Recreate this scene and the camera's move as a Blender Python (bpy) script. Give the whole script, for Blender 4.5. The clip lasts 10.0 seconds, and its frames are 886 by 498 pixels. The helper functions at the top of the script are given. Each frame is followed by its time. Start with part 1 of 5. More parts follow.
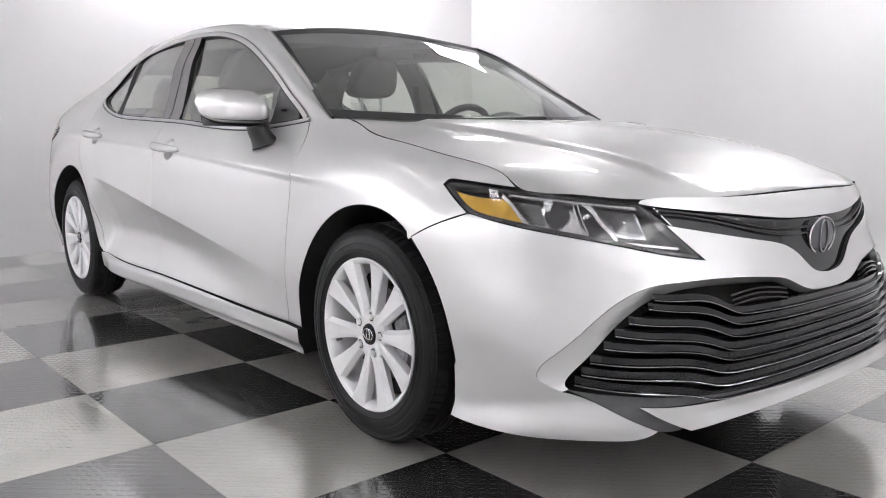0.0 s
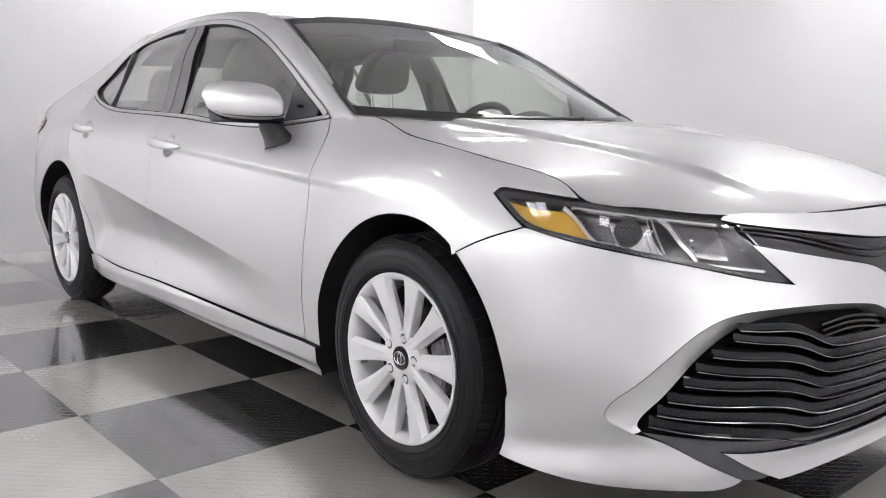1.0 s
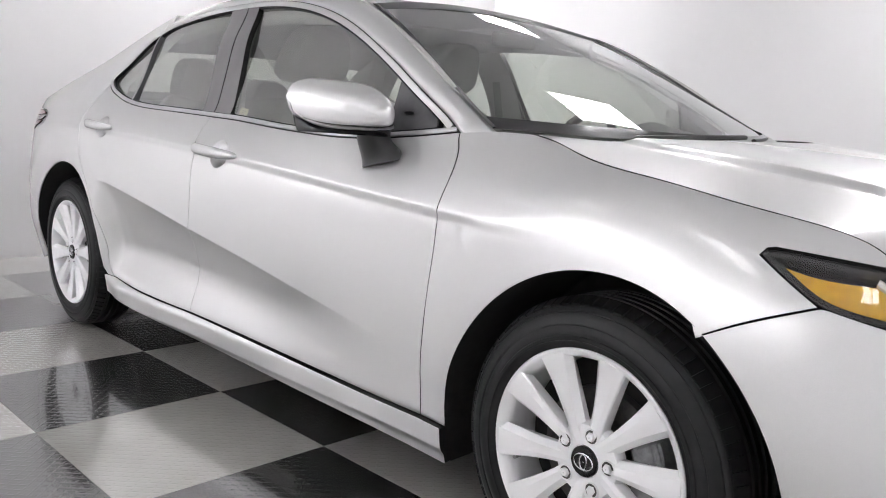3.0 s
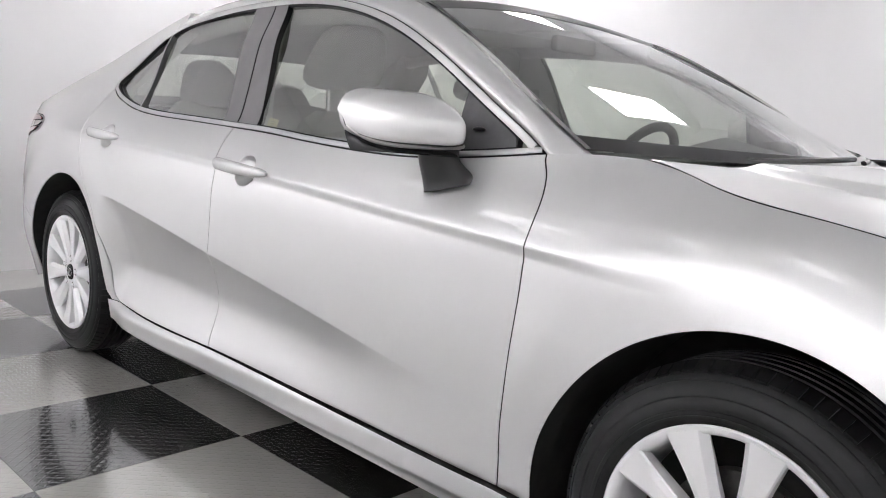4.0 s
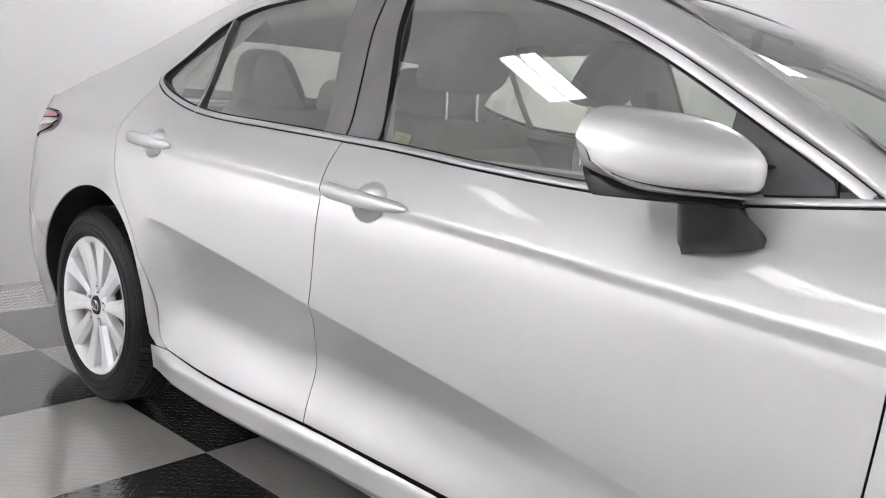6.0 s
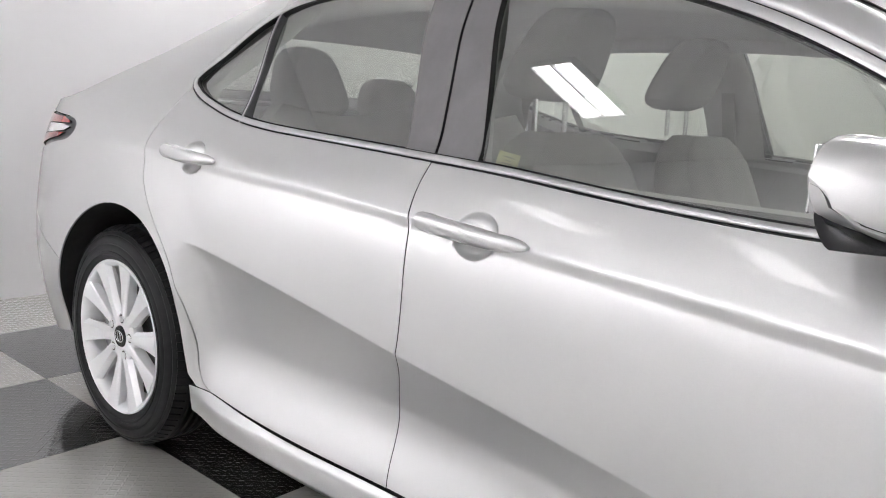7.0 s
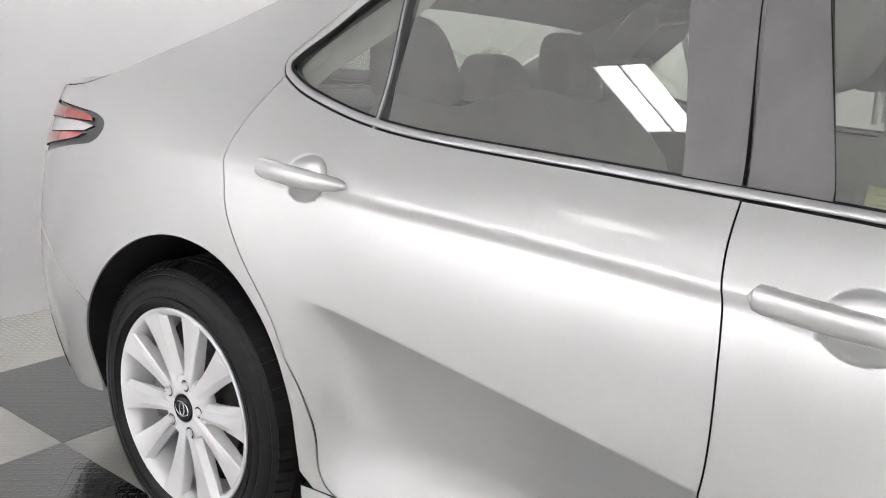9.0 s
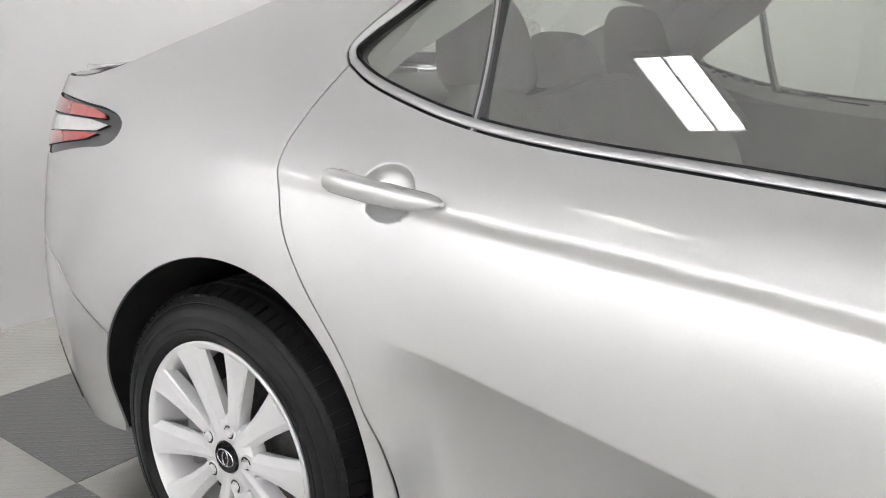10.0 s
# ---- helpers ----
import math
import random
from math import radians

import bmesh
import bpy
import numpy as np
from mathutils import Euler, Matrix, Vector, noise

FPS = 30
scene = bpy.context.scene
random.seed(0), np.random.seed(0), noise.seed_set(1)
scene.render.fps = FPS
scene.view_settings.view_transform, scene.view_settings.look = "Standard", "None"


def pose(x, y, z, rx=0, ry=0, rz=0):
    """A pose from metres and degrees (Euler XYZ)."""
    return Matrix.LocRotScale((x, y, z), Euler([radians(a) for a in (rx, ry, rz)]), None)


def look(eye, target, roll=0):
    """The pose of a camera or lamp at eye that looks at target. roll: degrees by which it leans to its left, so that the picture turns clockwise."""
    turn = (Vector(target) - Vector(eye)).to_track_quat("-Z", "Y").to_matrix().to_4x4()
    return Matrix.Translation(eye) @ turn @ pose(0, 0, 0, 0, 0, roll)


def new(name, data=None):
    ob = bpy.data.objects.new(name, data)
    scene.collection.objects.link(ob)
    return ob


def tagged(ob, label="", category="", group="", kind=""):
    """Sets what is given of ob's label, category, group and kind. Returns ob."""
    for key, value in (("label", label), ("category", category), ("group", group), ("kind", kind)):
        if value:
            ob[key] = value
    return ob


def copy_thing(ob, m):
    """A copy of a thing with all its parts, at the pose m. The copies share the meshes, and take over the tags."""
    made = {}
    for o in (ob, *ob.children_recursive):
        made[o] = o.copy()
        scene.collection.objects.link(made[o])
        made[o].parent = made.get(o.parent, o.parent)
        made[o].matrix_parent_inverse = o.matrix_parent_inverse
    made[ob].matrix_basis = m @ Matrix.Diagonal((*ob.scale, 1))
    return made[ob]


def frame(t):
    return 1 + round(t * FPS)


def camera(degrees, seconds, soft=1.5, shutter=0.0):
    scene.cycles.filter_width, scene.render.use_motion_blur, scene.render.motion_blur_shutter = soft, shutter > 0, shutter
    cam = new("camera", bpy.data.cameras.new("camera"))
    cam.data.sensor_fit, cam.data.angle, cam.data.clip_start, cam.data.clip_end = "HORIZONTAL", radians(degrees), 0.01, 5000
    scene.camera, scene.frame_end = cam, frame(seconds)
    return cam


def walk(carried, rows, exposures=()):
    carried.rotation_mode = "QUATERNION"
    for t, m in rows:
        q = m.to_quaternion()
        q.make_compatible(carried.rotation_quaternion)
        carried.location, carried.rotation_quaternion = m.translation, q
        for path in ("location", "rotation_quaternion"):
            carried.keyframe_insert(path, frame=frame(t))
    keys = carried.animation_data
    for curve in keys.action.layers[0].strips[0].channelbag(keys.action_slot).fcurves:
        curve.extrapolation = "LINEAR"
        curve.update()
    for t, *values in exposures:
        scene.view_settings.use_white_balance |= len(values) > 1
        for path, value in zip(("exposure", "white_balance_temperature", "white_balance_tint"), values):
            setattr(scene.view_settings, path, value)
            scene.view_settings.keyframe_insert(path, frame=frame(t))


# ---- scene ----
cam = camera(57.0, 10.0, 1.0)
PATH = [
    (0, (1.949, -2.222, 0.937), (0.432, -0.952, 0.646), 0.1),
    (0.5, (1.812, -2.208, 0.948), (0.307, -0.923, 0.652), 0.6),
    (1, (1.653, -2.177, 0.947), (0.164, -0.876, 0.648), 1.0),
    (1.5, (1.486, -2.156, 0.967), (0.012, -0.838, 0.667), 1.5),
    (2, (1.298, -2.164, 0.973), (-0.158, -0.828, 0.662), 1.8),
    (2.5, (1.097, -2.18, 0.983), (-0.342, -0.828, 0.665), 2.2),
    (4, (0.538, -2.083, 1.02), (-0.868, -0.695, 0.709), 3.1),
    (4.5, (0.351, -2.097, 1.029), (-1.038, -0.692, 0.717), 3.4),
    (5, (0.166, -2.093, 1.042), (-1.206, -0.673, 0.725), 3.8),
    (5.5, (-0.018, -2.057, 1.046), (-1.378, -0.626, 0.721), 4.1),
    (7, (-0.598, -1.998, 1.094), (-1.895, -0.52, 0.728), 4.0),
    (7.5, (-0.789, -1.96, 1.107), (-2.072, -0.473, 0.73), 3.8),
    (8, (-0.998, -1.919, 1.118), (-2.249, -0.411, 0.718), 3.7),
    (8.5, (-1.173, -1.9, 1.122), (-2.388, -0.369, 0.7), 3.6),
    (9, (-1.372, -1.879, 1.129), (-2.544, -0.325, 0.667), 3.3),
    (9.5, (-1.526, -1.849, 1.146), (-2.668, -0.285, 0.644), 2.8),
    (10, (-1.695, -1.769, 1.134), (-2.827, -0.204, 0.614), 2.5),
]
# The camera darkens its picture a little at first and grows warmer on the way.
EXPOSURES = [(0.0, .78, 6500, 9.8), (2.5, .82, 6500, 9.8), (4.0, .84, 6510, 9.5), (7.0, .86, 6540, 9), (8.5, .90, 6590, 8), (10.0, .88, 6650, 6.5)]
walk(cam, [(t, look(eye, target, roll)) for t, eye, target, roll in PATH], EXPOSURES)

# ---- world and light ----
world = bpy.data.worlds.new("world")
scene.world = world
world.use_nodes = True
world.node_tree.nodes["Background"].inputs["Color"].default_value = (.9, .92, 1, 1)
world.node_tree.nodes["Background"].inputs["Strength"].default_value = .05
# The last two strengths drive unseen fill lamps added along the walls.
PANEL_GLOW, TROFFER_GLOW, WALL_FILL_GLOW, SIDE_FILL_GLOW = 11.8, 4.0, 7.6, 11.2

# ---- materials ----


def material(name, color, rough=.5, metal=0.0, coat=0.0, coat_rough=.03, spec=.5):
    m = bpy.data.materials.new(name)
    m.use_nodes = True
    b = m.node_tree.nodes["Principled BSDF"]
    b.inputs["Base Color"].default_value = (*color, 1)
    b.inputs["Roughness"].default_value = rough
    b.inputs["Metallic"].default_value = metal
    b.inputs["Coat Weight"].default_value = coat
    b.inputs["Coat Roughness"].default_value = coat_rough
    b.inputs["Specular IOR Level"].default_value = spec
    return m


def node(m, kind, **values):
    n = m.node_tree.nodes.new(kind)
    for key, value in values.items():
        n.inputs[key].default_value = value
    return n


def joined(m, a, b):
    m.node_tree.links.new(a, b)


def mottled(m, scale, low, high, detail=4.0, bump=0.0, bump_scale=60.0, rough=None, across=False):
    """Colour varied by a noise between two tones, a fine bump, and uneven roughness; across: the noise runs on from piece to piece."""
    b = m.node_tree.nodes["Principled BSDF"]
    place = node(m, "ShaderNodeTexCoord")
    n = node(m, "ShaderNodeTexNoise", Scale=scale, Detail=detail, Roughness=.6)
    spot = node(m, "ShaderNodeNewGeometry").outputs["Position"] if across else place.outputs["Object"]
    joined(m, spot, n.inputs["Vector"])
    ramp = node(m, "ShaderNodeValToRGB")
    ramp.color_ramp.elements[0].position, ramp.color_ramp.elements[1].position = .3, .7
    ramp.color_ramp.elements[0].color, ramp.color_ramp.elements[1].color = (*low, 1), (*high, 1)
    joined(m, n.outputs["Fac"], ramp.inputs["Fac"])
    joined(m, ramp.outputs["Color"], b.inputs["Base Color"])
    if rough:
        r = node(m, "ShaderNodeMapRange")
        r.inputs["To Min"].default_value, r.inputs["To Max"].default_value = rough
        joined(m, n.outputs["Fac"], r.inputs["Value"])
        joined(m, r.outputs["Result"], b.inputs["Roughness"])
    if bump:
        f = node(m, "ShaderNodeTexNoise", Scale=bump_scale, Detail=3.0)
        joined(m, place.outputs["Object"], f.inputs["Vector"])
        k = node(m, "ShaderNodeBump", Strength=bump, Distance=.002)
        joined(m, f.outputs["Fac"], k.inputs["Height"])
        joined(m, k.outputs["Normal"], b.inputs["Normal"])
    return m


def paint_material():
    m = material("silver_paint", (.71, .715, .72), .42, .79, 1.0, .05)
    b = m.node_tree.nodes["Principled BSDF"]
    b.inputs["Coat IOR"].default_value = 1.55
    place = node(m, "ShaderNodeTexCoord")
    flake = node(m, "ShaderNodeTexVoronoi", Scale=1400.0)
    joined(m, place.outputs["Object"], flake.inputs["Vector"])
    tone = node(m, "ShaderNodeMapRange")
    tone.inputs["To Min"].default_value, tone.inputs["To Max"].default_value = .675, .755
    joined(m, flake.outputs["Color"], tone.inputs["Value"])
    mix = node(m, "ShaderNodeCombineColor")
    for c in ("Red", "Green", "Blue"):
        joined(m, tone.outputs["Result"], mix.inputs[c])
    joined(m, mix.outputs["Color"], b.inputs["Base Color"])
    dust = node(m, "ShaderNodeTexNoise", Scale=2.2, Detail=6.0)
    joined(m, place.outputs["Object"], dust.inputs["Vector"])
    r = node(m, "ShaderNodeMapRange")
    r.inputs["To Min"].default_value, r.inputs["To Max"].default_value = .38, .43
    joined(m, dust.outputs["Fac"], r.inputs["Value"])
    joined(m, r.outputs["Result"], b.inputs["Roughness"])
    return m


def glass_material(name, tint, least=.05):
    """Thin clear glass: straight through with a tint, and a mirror part that grows at slanting angles."""
    m = bpy.data.materials.new(name)
    m.use_nodes = True
    m.node_tree.nodes.remove(m.node_tree.nodes["Principled BSDF"])
    out = m.node_tree.nodes["Material Output"]
    clear = node(m, "ShaderNodeBsdfTransparent", Color=(*tint, 1))
    shine = node(m, "ShaderNodeBsdfGlossy", Color=(1, 1, 1, 1), Roughness=.0)
    f = node(m, "ShaderNodeLayerWeight", Blend=.5)
    steep = node(m, "ShaderNodeMath")
    steep.operation, steep.inputs[1].default_value = "POWER", 3.5
    joined(m, f.outputs["Facing"], steep.inputs[0])
    share = node(m, "ShaderNodeMapRange")
    share.inputs["To Min"].default_value = least
    joined(m, steep.outputs[0], share.inputs["Value"])
    mix = node(m, "ShaderNodeMixShader")
    joined(m, share.outputs["Result"], mix.inputs["Fac"])
    joined(m, clear.outputs["BSDF"], mix.inputs[1])
    joined(m, shine.outputs["BSDF"], mix.inputs[2])
    joined(m, mix.outputs["Shader"], out.inputs["Surface"])
    return m


def glow_material(name, color, strength):
    m = bpy.data.materials.new(name)
    m.use_nodes = True
    b = m.node_tree.nodes["Principled BSDF"]
    b.inputs["Base Color"].default_value = (.9, .9, .9, 1)
    b.inputs["Emission Color"].default_value = (*color, 1)
    b.inputs["Emission Strength"].default_value = strength
    return m


def tile_material(name, low, high, rough):
    """Vinyl tile with a raised tread-plate pattern: short bars, alternately turned, worn and scuffed."""
    m = mottled(material(name, low, .3, 0, 1.0, .085), 2.4, low, high, 8.0, rough=rough, across=True)
    b = m.node_tree.nodes["Principled BSDF"]
    b.inputs["Coat IOR"].default_value = 2.25
    place = node(m, "ShaderNodeTexCoord")
    heights = []
    for turn, shift in ((45, 0.0), (-45, .5)):
        t = node(m, "ShaderNodeMapping")
        t.inputs["Rotation"].default_value = (0, 0, radians(turn))
        t.inputs["Scale"].default_value = (36, 36, 0)
        t.inputs["Location"].default_value = (shift, shift * .37, 0)
        joined(m, place.outputs["Object"], t.inputs["Vector"])
        cut = node(m, "ShaderNodeSeparateXYZ")
        joined(m, t.outputs["Vector"], cut.inputs["Vector"])
        axes = []
        for axis, width in (("X", .31), ("Y", .085)):
            wrap = node(m, "ShaderNodeMath")
            wrap.operation = "FRACT"
            joined(m, cut.outputs[axis], wrap.inputs[0])
            mid = node(m, "ShaderNodeMath")
            mid.operation = "SUBTRACT"
            mid.inputs[1].default_value = .5
            joined(m, wrap.outputs[0], mid.inputs[0])
            size = node(m, "ShaderNodeMath")
            size.operation = "ABSOLUTE"
            joined(m, mid.outputs[0], size.inputs[0])
            ramp = node(m, "ShaderNodeMapRange")
            ramp.inputs["From Min"].default_value, ramp.inputs["From Max"].default_value = width + .05, width - .05
            joined(m, size.outputs[0], ramp.inputs["Value"])
            axes.append(ramp)
        both = node(m, "ShaderNodeMath")
        both.operation = "MULTIPLY"
        joined(m, axes[0].outputs["Result"], both.inputs[0])
        joined(m, axes[1].outputs["Result"], both.inputs[1])
        heights.append(both)
    top = node(m, "ShaderNodeMath")
    top.operation = "MAXIMUM"
    joined(m, heights[0].outputs[0], top.inputs[0])
    joined(m, heights[1].outputs[0], top.inputs[1])
    k = node(m, "ShaderNodeBump", Strength=.24, Distance=.003)
    joined(m, top.outputs[0], k.inputs["Height"])
    joined(m, k.outputs["Normal"], b.inputs["Normal"])
    c = node(m, "ShaderNodeBump", Strength=.10, Distance=.002)
    joined(m, top.outputs[0], c.inputs["Height"])
    joined(m, c.outputs["Normal"], b.inputs["Coat Normal"])
    return m


PAINT = paint_material()
GLOSS_BLACK = mottled(material("gloss_black_plastic", (.012, .012, .013), .10, 0, .2, spec=.4), 4, (.009, .009, .011), (.014, .014, .016), rough=(.07, .14))
SATIN_BLACK = mottled(material("satin_black_trim", (.014, .014, .015), .3), 20, (.010, .010, .011), (.018, .018, .019), rough=(.26, .4))
RUBBER = mottled(material("black_rubber", (.012, .012, .012), .6, spec=.3), 30, (.009, .009, .010), (.016, .016, .017), bump=.15, bump_scale=300, rough=(.34, .52))
LINER = mottled(material("black_felt_liner", (.012, .012, .012), .9), 30, (.008, .008, .008), (.018, .018, .018))
CHROME = material("bright_trim", (.80, .80, .81), .20, 1.0)
BELT_METAL = mottled(material("satin_belt_metal", (.6, .6, .6), .42, 1.0), 30, (.60, .60, .605), (.68, .68, .685), rough=(.38, .48))
# Black film, its colour lightened to grey to carry the wall's reflection.
FILM = mottled(material("pillar_film_with_sheen", (.11, .105, .11), .3, 0, .4, .25, .5), 14, (.18, .174, .181), (.215, .208, .216), rough=(.28, .42))
DARK_TRIM = mottled(material("dark_grey_trim", (.10, .10, .105), .35), 20, (.085, .085, .09), (.12, .12, .125), rough=(.28, .42))
DISC = mottled(material("brake_iron_and_lug_shade", (.12, .12, .12), .5, .8), 50, (.09, .09, .09), (.16, .155, .15), rough=(.35, .55))
ALLOY = mottled(material("silver_alloy", (.9, .9, .91), .3, .12, .3), 9, (.88, .88, .89), (.93, .93, .94), rough=(.28, .38))
STEEL = mottled(material("brushed_steel", (.45, .45, .46), .35, 1.0), 40, (.35, .35, .36), (.5, .5, .51), rough=(.3, .5))
CAST = mottled(material("cast_caliper", (.3, .3, .31), .55, .6), 60, (.22, .22, .23), (.36, .36, .37), bump=.3, bump_scale=200)
BOWL = mottled(material("lamp_reflector", (.7, .7, .71), .22, 1.0), 40, (.62, .62, .63), (.78, .78, .79), bump=.5, bump_scale=90, rough=(.12, .3))
# Metal for the beads that imitate highlights on the black slats.
SLAT_GLINT = mottled(material("slat_glint_metal", (.3, .3, .31), .2, 1.0), 30, (.26, .26, .27), (.36, .36, .37), rough=(.14, .26))
GLASS = glass_material("tinted_side_glass", (.92, .96, .89), .34)
SHIELD = glass_material("windscreen_glass", (.90, .94, .90), .08)
LENS = glass_material("clear_lamp_lens", (.95, .95, .95), .08)
AMBER = mottled(material("amber_reflector", (.75, .42, .012), .3, 0, .3), 60, (.66, .34, .008), (.84, .50, .02), bump=.4, bump_scale=160)
RED = mottled(material("red_lamp_plastic", (.55, .06, .06), .15, 0, .8), 50, (.5, .05, .05), (.62, .10, .09))
WHITE_LENS = mottled(material("white_lamp_plastic", (.75, .73, .73), .15, 0, .8), 50, (.7, .68, .68), (.8, .78, .78))
CLOTH = mottled(material("grey_seat_cloth", (.25, .25, .24), .9), 12, (.27, .272, .255), (.34, .342, .324), bump=.5, bump_scale=500)
TRIM = mottled(material("grey_cabin_plastic", (.27, .27, .265), .6), 8, (.44, .44, .425), (.51, .51, .495), bump=.3, bump_scale=400)
DASH = mottled(material("dark_dashboard_plastic", (.035, .035, .036), .6), 8, (.028, .028, .029), (.045, .045, .045), bump=.3, bump_scale=400)
HEADLINER = mottled(material("pale_headliner_fabric", (.42, .42, .41), .95), 14, (.36, .36, .35), (.42, .42, .41), bump=.3, bump_scale=600)
STICKER = mottled(material("pale_yellow_sticker", (.55, .53, .30), .5), 40, (.50, .49, .30), (.60, .58, .36))
INK = mottled(material("grey_print", (.30, .29, .2), .6), 60, (.27, .26, .18), (.34, .33, .24))
WALL = mottled(material("white_wall_paint", (.80, .80, .805), .6), 1.3, (.86, .855, .865), (.89, .885, .895), bump=.05, bump_scale=200, rough=(.5, .65))
CEIL = mottled(material("white_ceiling_paint", (.74, .74, .74), .8), 1.0, (.80, .797, .803), (.84, .837, .843))
TILE_LIGHT = tile_material("pale_grey_vinyl_tile", (.375, .366, .342), (.465, .454, .425), (.10, .25))
TILE_DARK = tile_material("dark_grey_vinyl_tile", (.026, .0255, .0255), (.046, .045, .045), (.10, .25))
CONCRETE = mottled(material("grey_subfloor", (.2, .2, .2), .7), 3, (.16, .16, .16), (.24, .24, .24))
TROFFER = glow_material("recessed_light_diffuser", (1.015, 1, 1.02), TROFFER_GLOW)
WALL_FILL = glow_material("wall_fill_diffuser", (1.015, 1, 1.02), WALL_FILL_GLOW)
SIDE_FILL = glow_material("side_fill_diffuser", (1.015, 1, 1.02), SIDE_FILL_GLOW)
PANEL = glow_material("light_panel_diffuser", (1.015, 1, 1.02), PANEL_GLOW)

# ---- body surface ----
def spline(xs, ys):
    """A natural cubic spline through (xs, ys), as a function of arrays."""
    xs, ys = np.array(xs, float), np.array(ys, float)
    n, h = len(xs), np.diff(xs)
    a, b = np.zeros((n, n)), np.zeros(n)
    a[0, 0] = a[-1, -1] = 1
    for i in range(1, n - 1):
        a[i, i - 1:i + 2] = h[i - 1], 2 * (h[i - 1] + h[i]), h[i]
        b[i] = 3 * ((ys[i + 1] - ys[i]) / h[i] - (ys[i] - ys[i - 1]) / h[i - 1])
    c = np.linalg.solve(a, b)

    def at(x):
        x = np.clip(x, xs[0], xs[-1])
        i = np.clip(np.searchsorted(xs, x) - 1, 0, n - 2)
        d = x - xs[i]
        slope = (ys[i + 1] - ys[i]) / h[i] - h[i] * (2 * c[i] + c[i + 1]) / 3
        return ys[i] + d * (slope + d * (c[i] + d * (c[i + 1] - c[i]) / (3 * h[i])))
    return at


def smooth(a, b, x):
    t = np.clip((x - a) / (b - a), 0, 1)
    return t * t * (3 - 2 * t)


# Half widths of the body at stations along the car (front axle at x = 0), from the sill to the roof rail.
HEIGHTS = [.14, .20, .30, .40, .50, .60, .70, .80, .87, .93, .98, 1.05, 1.15, 1.25, 1.34, 1.40, 1.43]
SECTIONS = {
    -2.85: [.850, .865, .887, .906, .917, .918, .911, .900, .888, .868, .842, .797, .715, .630, .54, .45, .36],
    -2.55: [.848, .862, .880, .898, .911, .915, .910, .900, .886, .865, .833, .782, .716, .660, .590, .505, .40],
    -2.20: [.866, .878, .890, .901, .909, .911, .904, .890, .870, .842, .800, .752, .710, .664, .607, .54, .43],
    -1.70: [.858, .870, .881, .888, .892, .892, .886, .873, .849, .817, .777, .744, .708, .668, .617, .555, .46],
    -1.10: [.848, .861, .870, .877, .881, .880, .873, .860, .834, .798, .765, .730, .693, .654, .605, .54, .44],
    -0.50: [.843, .855, .865, .872, .874, .871, .864, .849, .812, .768, .738, .715, .68, .645, .60, .54, .45],
    0.00: [.860, .872, .888, .898, .904, .903, .893, .868, .828, .770, .715, .66, .62, .58, .54, .5, .45],
    0.25: [.862, .875, .890, .899, .903, .900, .882, .832, .775, .70, .64, .6, .57, .54, .5, .47, .43],
}
STATIONS = sorted(SECTIONS)
ROWS_Z = np.array([spline(HEIGHTS, SECTIONS[x])(np.linspace(.14, 1.43, 130)) for x in STATIONS])
ALONG = np.array([spline(STATIONS, col)(np.linspace(-2.85, .25, 311)) for col in ROWS_Z.T])
NOSE = spline([.14, .2, .3, .4, .5, .6, .65, .7, .76, .82, .9, 1.43], [.930, .940, .950, .955, .950, .932, .920, .905, .880, .835, .75, .4])
TAIL = spline([.14, .2, .3, .5, .7, .9, 1.0, 1.07, 1.2, 1.43], [-3.78, -3.82, -3.87, -3.9, -3.89, -3.86, -3.85, -3.83, -3.5, -3.1])
ROUND = spline([.14, .34, .5, .62, .7, .8, .9, 1.43], [3.0, 2.95, 2.55, 2.2, 2.2, 2.3, 2.4, 2.5])


def table(x, z):
    """The half width between the stations, bilinear on a fine spline grid."""
    x, z = np.clip(x, -2.85, .25), np.clip(z, .14, 1.43)
    u, v = (x + 2.85) / 3.1 * 310, (z - .14) / 1.29 * 129
    i, j = np.clip(u.astype(int), 0, 309), np.clip(v.astype(int), 0, 128)
    a, b = u - i, v - j
    return (ALONG[j, i] * (1 - a) + ALONG[j, i + 1] * a) * (1 - b) + (ALONG[j + 1, i] * (1 - a) + ALONG[j + 1, i + 1] * a) * b


EDGE = spline([-2.6, -2.4, -2.2, -1.95, -1.7, -1.45, -1.1, -.8, -.4], [.70, .69, .668, .632, .592, .557, .506, .458, .40])
BAND = spline([-3.0, -2.6, -2.34, -2.1, -1.7, -1.38, -1.14, -.86, -.46, -.2], [.89, .89, .878, .868, .848, .830, .815, .795, .772, .765])
CUPS = ((-1.523, .848, .044), (-2.446, .900, .042))


